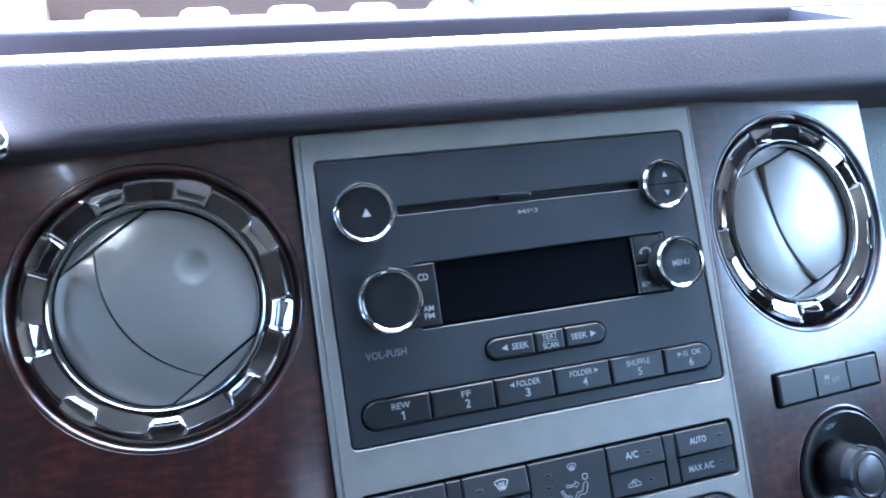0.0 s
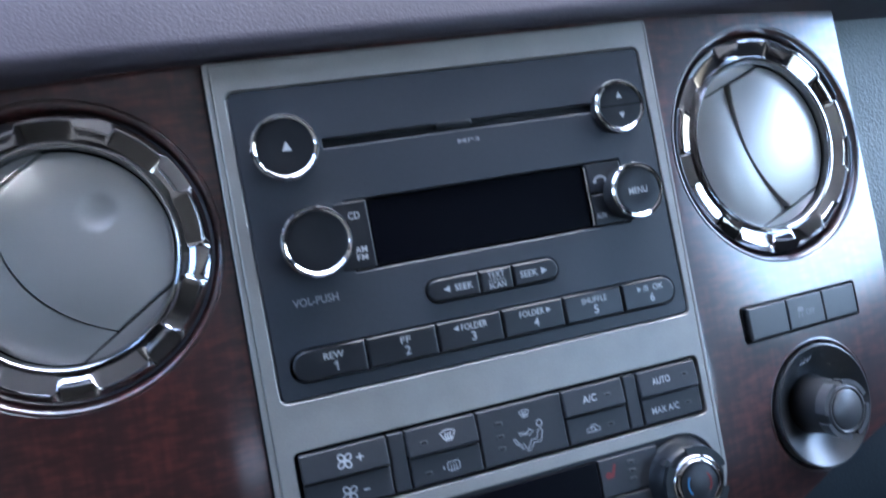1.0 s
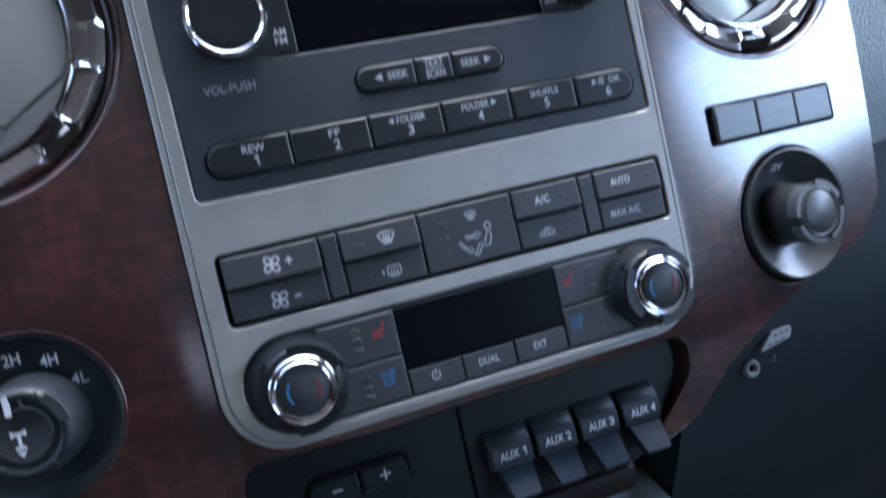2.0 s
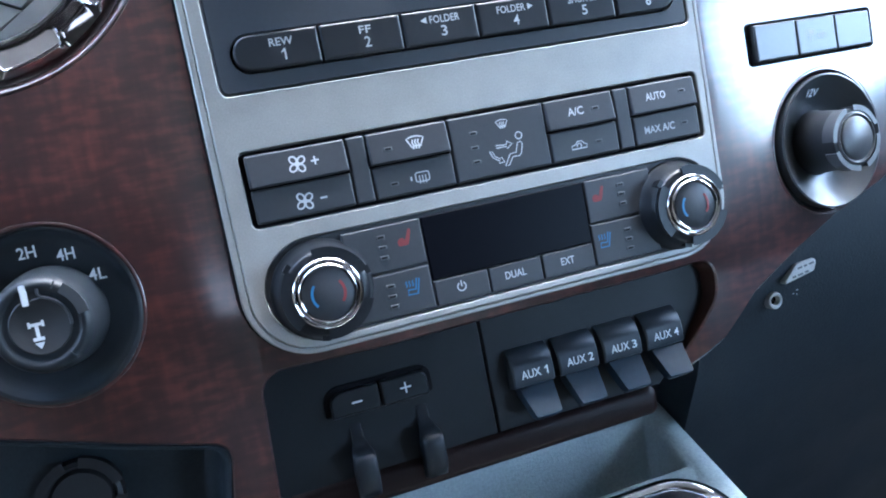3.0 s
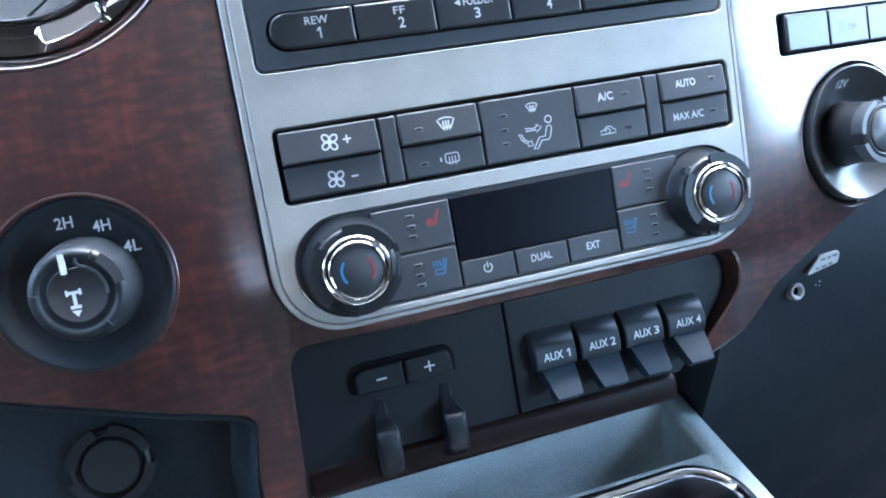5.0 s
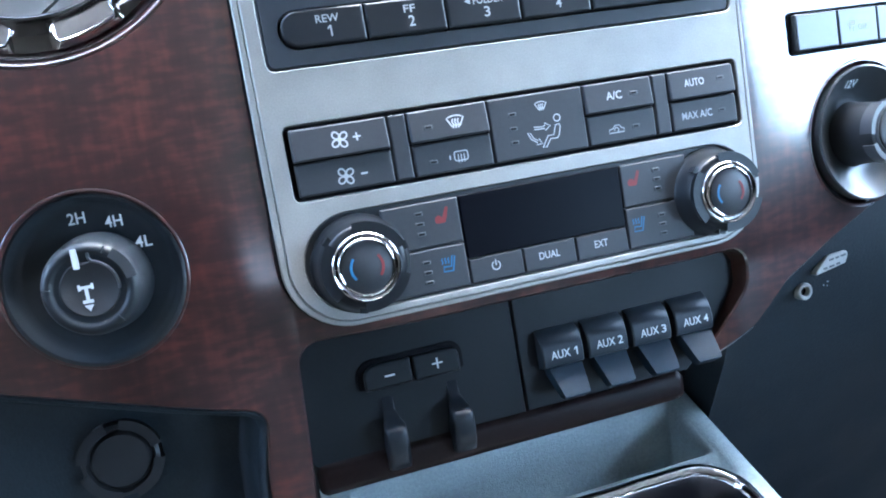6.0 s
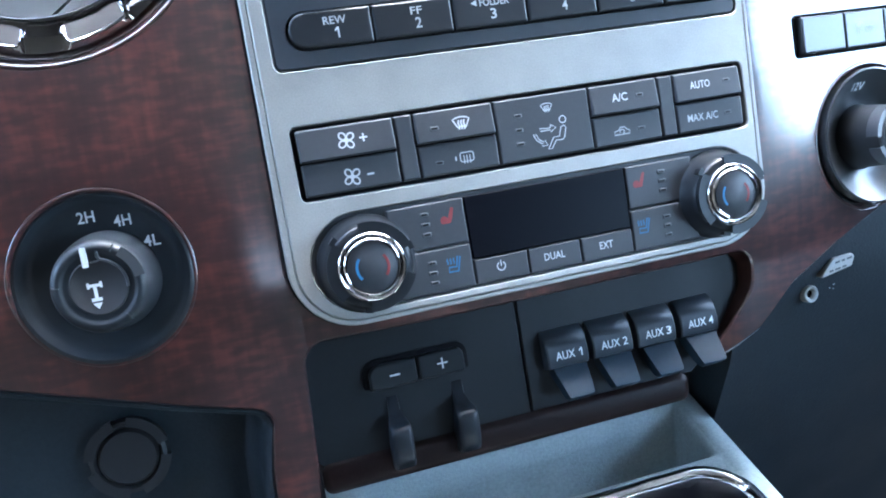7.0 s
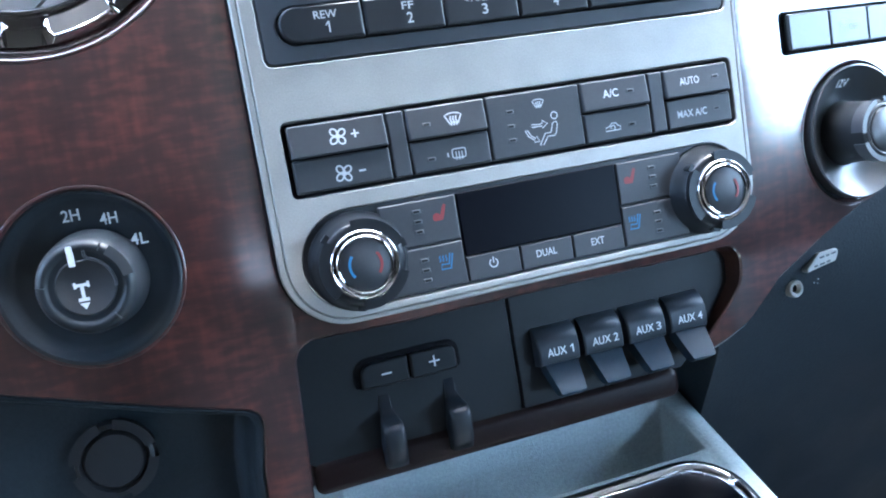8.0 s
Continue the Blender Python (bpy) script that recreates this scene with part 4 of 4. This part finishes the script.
for x in (-73.4, -45.2):
    bm = bmesh.new()
    side = [(22, -129), (20.6, -130), (19, -139), (14, -142.6), (10, -143.6), (8.2, -145), (7.6, -147.5), (8, -153), (9.4, -158), (12, -162), (17, -163), (22, -158)]
    rings = [[bm.verts.new((x + dx * (0.5 if z > -140 else 0.85 if z > -143 else 1), y, z)) for y, z in side] for dx in (-4.4, -3.9, -2.6, 2.6, 3.9, 4.4)]
    for ring, back in ((rings[0], 1.6), (rings[1], 0.45), (rings[4], 0.45), (rings[5], 1.6)):
        for v, (y, z) in zip(ring, side):
            v.co.y += back if y < 15 else 0
    for a, b in zip(rings, rings[1:]):
        bridge(bm, a, b)
    bm.faces.new(rings[0])
    bm.faces.new(rings[-1])
    part("lever", bm, LEVER, brake, angle=60)

SWITCHES = rounded([(-13.4, -102, 0.6), (-13.4, -156, 0.6), (66, -156, 1), (96, -131, 6), (97, -102, 1)])
part("switch_panel", prism([(SWITCHES, 32), (SWITCHES, 20.8), (shrink(SWITCHES, 0.5), 20.2)]), PANEL, fascia, "plain black panel behind the switches")


def aux_switch(number, x0):
    sw = thing("rocker_switch", "black paddle switch lettered AUX %d, tab flared outward" % number, "switch", (x0 + 9.5, 20, -135), "row of auxiliary switches")
    bm = bmesh.new()
    side = [(24, -120.6), (20.6, -120.9), (18.2, -121.8), (16.2, -123.2), (14.6, -125.2), (13.4, -128), (12.8, -131), (12.9, -134.4), (13.4, -136.6), (14.4, -137.2), (24, -139)]
    rings = [[bm.verts.new((x0 + dx, y + (0.6 if dx in (0, 19) and y < 20 else 0), z)) for y, z in side] for dx in (0, 0.6, 18.4, 19)]
    for a, b in zip(rings, rings[1:]):
        bridge(bm, a, b)
    bm.faces.new(rings[0])
    bm.faces.new(rings[3])
    body = part("paddle", bm, PADDLE, sw)
    bm = bmesh.new()
    steps = [(14.8, -136.6, 2.2, 18.0), (12, -140.2, 2.9, 17.4), (9, -143.8, 3.6, 16.9), (6.2, -147.1, 4.2, 16.3), (5.5, -148.0, 4.5, 16.0), (5.2, -148.5, 5.0, 15.5), (5.4, -148.9, 6.0, 14.6)]
    front = [(bm.verts.new((x0 + a, y, z)), bm.verts.new((x0 + b, y, z))) for y, z, a, b in steps]
    rear = [(bm.verts.new((x0 + a, y + 4 + 4 * (1 - i / 6), z - 2.0)), bm.verts.new((x0 + b, y + 4 + 4 * (1 - i / 6), z - 2.0))) for i, (y, z, a, b) in enumerate(steps)]
    for i in range(6):
        bm.faces.new((front[i][0], front[i][1], front[i + 1][1], front[i + 1][0]))
        bm.faces.new((rear[i][0], rear[i + 1][0], rear[i + 1][1], rear[i][1]))
        for s in (0, 1):
            bm.faces.new((front[i][s], front[i + 1][s], rear[i + 1][s], rear[i][s]))
    for i in (0, 6):
        bm.faces.new((front[i][0], front[i][1], rear[i][1], rear[i][0]))
    part("tab", bm, TAB, sw, angle=60)
    digit = figure_one(x0 + 15.6, -131.6, 12.5, 3.6, 0.6) if number == 1 else lettering(str(number), x0 + 15.1, -131.6, 12.5, 3.6, 2.4)
    part("lettering", join(lettering("AUX", x0 + 8.0, -131.6, 12.5, 3.6, 9), digit), BRIGHT_INK, body, "white printed lettering")


for number, x0 in enumerate((-5.5, 16, 37.6, 59.2), 1):
    aux_switch(number, x0)

# ---- lower dash, pocket and sockets ----
lower = thing("lower_dash", "black grained lower dashboard beside the console", "dashboard", (150, 40, -150), kind="structure")
bm = bmesh.new()
prof = [(28, -40), (30, -95), (33, -120), (38, -138), (52, -170), (90, -235), (150, -330), (230, -480), (260, -470), (170, -300), (60, -40)]
rings = [[bm.verts.new((x, y, z)) for y, z in prof] for x in (107, 520)]
bridge(bm, *rings)
bm.faces.new(rings[0])
bm.faces.new(rings[1])
part("panel", bm, LOWER, lower)
bm = bmesh.new()
prof = [(28, -40), (30, -95), (33, -120), (36.5, -133), (75, -150), (98, -200), (114, -240), (150, -240), (110, -40)]
rings = [[bm.verts.new((x, y, z)) for y, z in prof] for x in (74, 106.8)]
bridge(bm, *rings)
bm.faces.new(rings[0])
bm.faces.new(rings[1])
part("corner_panel", bm, LOWER, lower)
part("trim_edge", slab(shrink(rounded([(82, -152.2, 0.3), (101, -142.1, 10), (121, -124.6, 8), (150, -110, 0), (176, -98.1, 0), (216, -84.6, 0), (214, -80, 0), (176, -93, 0), (150, -105, 0), (120, -120.5, 6), (98, -141, 8), (82, -150.4, 0.3)]), 0.05), [], 1, 5, 0.4, 8, wood_face), BRIGHT, lower, "thin satin edge strip")
passenger = thing("passenger_dash", "pale grey grained dashboard panel on the passenger side", "dashboard", (300, 25, 40), kind="structure")
bm = bmesh.new()
prof = [(30, 152), (22, 120), (19, 60), (22, 0), (30, -50), (38, -66), (60, -70), (60, 150)]
rings = [[bm.verts.new((x, y + (x - 230) * 0.06, z)) for y, z in prof] for x in (225, 720)]
bridge(bm, *rings)
bm.faces.new(rings[0])
bm.faces.new(rings[1])
part("panel", bm, PASSENGER, passenger, angle=50)

jack = thing("audio_jack", "small round chrome audio jack in the lower dash", "socket", (147.5, 37, -138))
part("rim", lathe([(4.5, 42), (4.5, 35.8), (3.9, 35), (2.9, 35.1), (2.2, 36), (2, 40)], 147.5, -138, 32), SATIN, jack)
part("hole", lathe([(2.6, 44), (2.5, 37.5), (0, 38)], 147.5, -138, 24), SHADE, jack)
part("printed_mark", join(patch(rr(160, 160.8, -138, -137.2, 0.2), 37.2), patch(rr(162, 163.4, -136.4, -135.8, 0.2), 36.8), patch(rr(162.2, 163, -138.6, -138, 0.2), 37.3)), FAINT_INK, jack, "small grey printed marks")
badge = thing("metal_badge", "small bright metal badge above the audio jack", "badge", (162, 34, -125))
part("plate", prism([(rounded([(150, -131, 1), (171, -127.5, 2), (174, -121, 2), (160, -121.5, 3)]), 38), (rounded([(150, -131, 1), (171, -127.5, 2), (174, -121, 2), (160, -121.5, 3)]), 32.6),
                     (shrink(rounded([(150, -131, 1), (171, -127.5, 2), (174, -121, 2), (160, -121.5, 3)]), 0.6), 32)]), SATIN, badge)
part("mark", join(*[stroke([(x, z), (x + w, z + 0.12 * w)], 31.9, 1.0) for x, z, w in ((160.6, -124.2, 3), (164.6, -123.8, 2.2), (167.8, -123.4, 3.2), (156.8, -128, 2.4), (160.2, -127.6, 3.4), (164.6, -127, 2.6))]), GREY_CAP, badge, "dark unreadable marks")

pocket = thing("storage_pocket", "black open pocket in the dash with a round socket cover", "pocket", (-190, 30, -130))
mouth = rounded([(-300, -70, 0), (-300, -190, 0), (-127.6, -190, 3), (-125.6, -152, 10), (-120, -126.5, 9), (-156, -115.4, 20), (-209, -98.4, 0)])
bm = bmesh.new()
rings = []
for d, y, follow in ((-0.5, 2.5, 1), (0.8, 1.2, 1), (2.2, 2.2, 1), (4, 8, 1), (5.5, 30, 0.5), (9, 44, 0), (11, 46, 0)):
    ring = ringv(bm, shrink(mouth, d), y)
    for v in ring:
        v.co.y += follow * wood_face(v.co.x, v.co.z)
    rings.append(ring)
for a, b in zip(rings, rings[1:]):
    bridge(bm, a, b)
bm.faces.new(rings[-1])
part("cavity", bm, LOWER, pocket, angle=60)
cover = part("socket_cover", lathe([(16, 52), (15.6, 44), (15, 41.6), (13.4, 41), (12.8, 42.4), (12, 43), (11.2, 41.6), (10.6, 41), (0, 40.6)], -181, -139, 56), RUBBER, pocket, "round black socket cover")
for q in range(4):
    inner, outer = arc(-181, -139, 13.2, 15 + 90 * q, 80 + 90 * q, 8), arc(-181, -139, 16.2, 15 + 90 * q, 80 + 90 * q, 8)[::-1]
    part("grip", prism([(inner + outer, 46), (inner + outer, 41), (shrink(inner + outer, 0.5), 40.4)]), RUBBER, cover)

# ---- console ----
console = thing("center_console", "dark grey grained plastic console with a sunken tray", "console", (0, 60, -260))
TOP = -213.0


def laid(bm):
    """A plate drawn as (x, height below the top, depth) laid level on the console."""
    for v in bm.verts:
        x, y, z = v.co
        v.co = level([(x, z, TOP - y)])[0]
    return bm


TRAY = (-93.5, 93, -48, -3)
inset = lambda d, lean=0.0: rr(TRAY[0] + d, TRAY[1] - d, TRAY[2] + d, TRAY[3] - d - lean, (3, 2.2, 2.2, 3), 4)
part("top", laid(slab(rr(-105, 104, -190, 3, (8, 8, 3, 3)), [inset(-0.1), rr(-90, 92, -150, -54, 26)], 0, 7, 0.3)), CONSOLE, console, angle=60)
bm = bmesh.new()
tray_rings = [ringv(bm, inset(d, lean), y) for d, lean, y in ((-0.4, 0, 0.1), (0.8, 0, 0.25), (1.9, 0, 0.8), (2.8, 0.2, 1.8), (3.4, 0.6, 3.2), (3.8, 1.2, 5.2), (4.3, 9, 25), (4.7, 11.5, 31), (5.8, 13, 34), (8, 14, 35.6), (12, 14, 36))]
for a, b in zip(tray_rings, tray_rings[1:]):
    bridge(bm, a, b)
bm.faces.new(tray_rings[-1])
part("tray", laid(bm), CONSOLE, console, angle=70)
bm = bmesh.new()
ring0 = rr(-93, 95, -153, -50, 28, 8)
rings = [ringv(bm, shrink(ring0, d), y) for d, y in ((0, 1), (0.3, -2.4), (1.8, -4.6), (4, -5.2), (6.2, -4.2), (7.6, -1.6), (8, 6), (10, 30))]
for a, b in zip(rings, rings[1:]):
    bridge(bm, a, b)
part("cup_ring", laid(bm), CHROME, console, "chrome cup-holder rim", angle=60)
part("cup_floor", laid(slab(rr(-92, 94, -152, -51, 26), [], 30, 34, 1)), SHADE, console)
part("side", laid(slab(rr(-104, 103, -330, 2, 5), [inset(-1), rr(-94, 95.5, -154, -49.6, 26)], 6.9, 260, 0.1)), BLACK, console)
solo("stack_base", sweep([(16, -120), (8, -213), (8, -240), (60, -240), (60, -120)], [-118, 106.6]), LOWER, "black wall under the stack behind the console", "panel", kind="structure", origin=(0, 60, -180))


# ---- round fittings follow the swept wood ----
for ob in list(scene.objects):
    if ob.parent is None and ob.name.split(".")[0] in ("air_vent", "power_outlet", "drive_mode_dial", "switch_bank"):
        sweep_back = 0.105 if ob.location.x > 0 else -0.105
        for piece in ob.children_recursive:
            for v in piece.data.vertices:
                v.co.y += sweep_back * v.co.x
            piece.data.update()
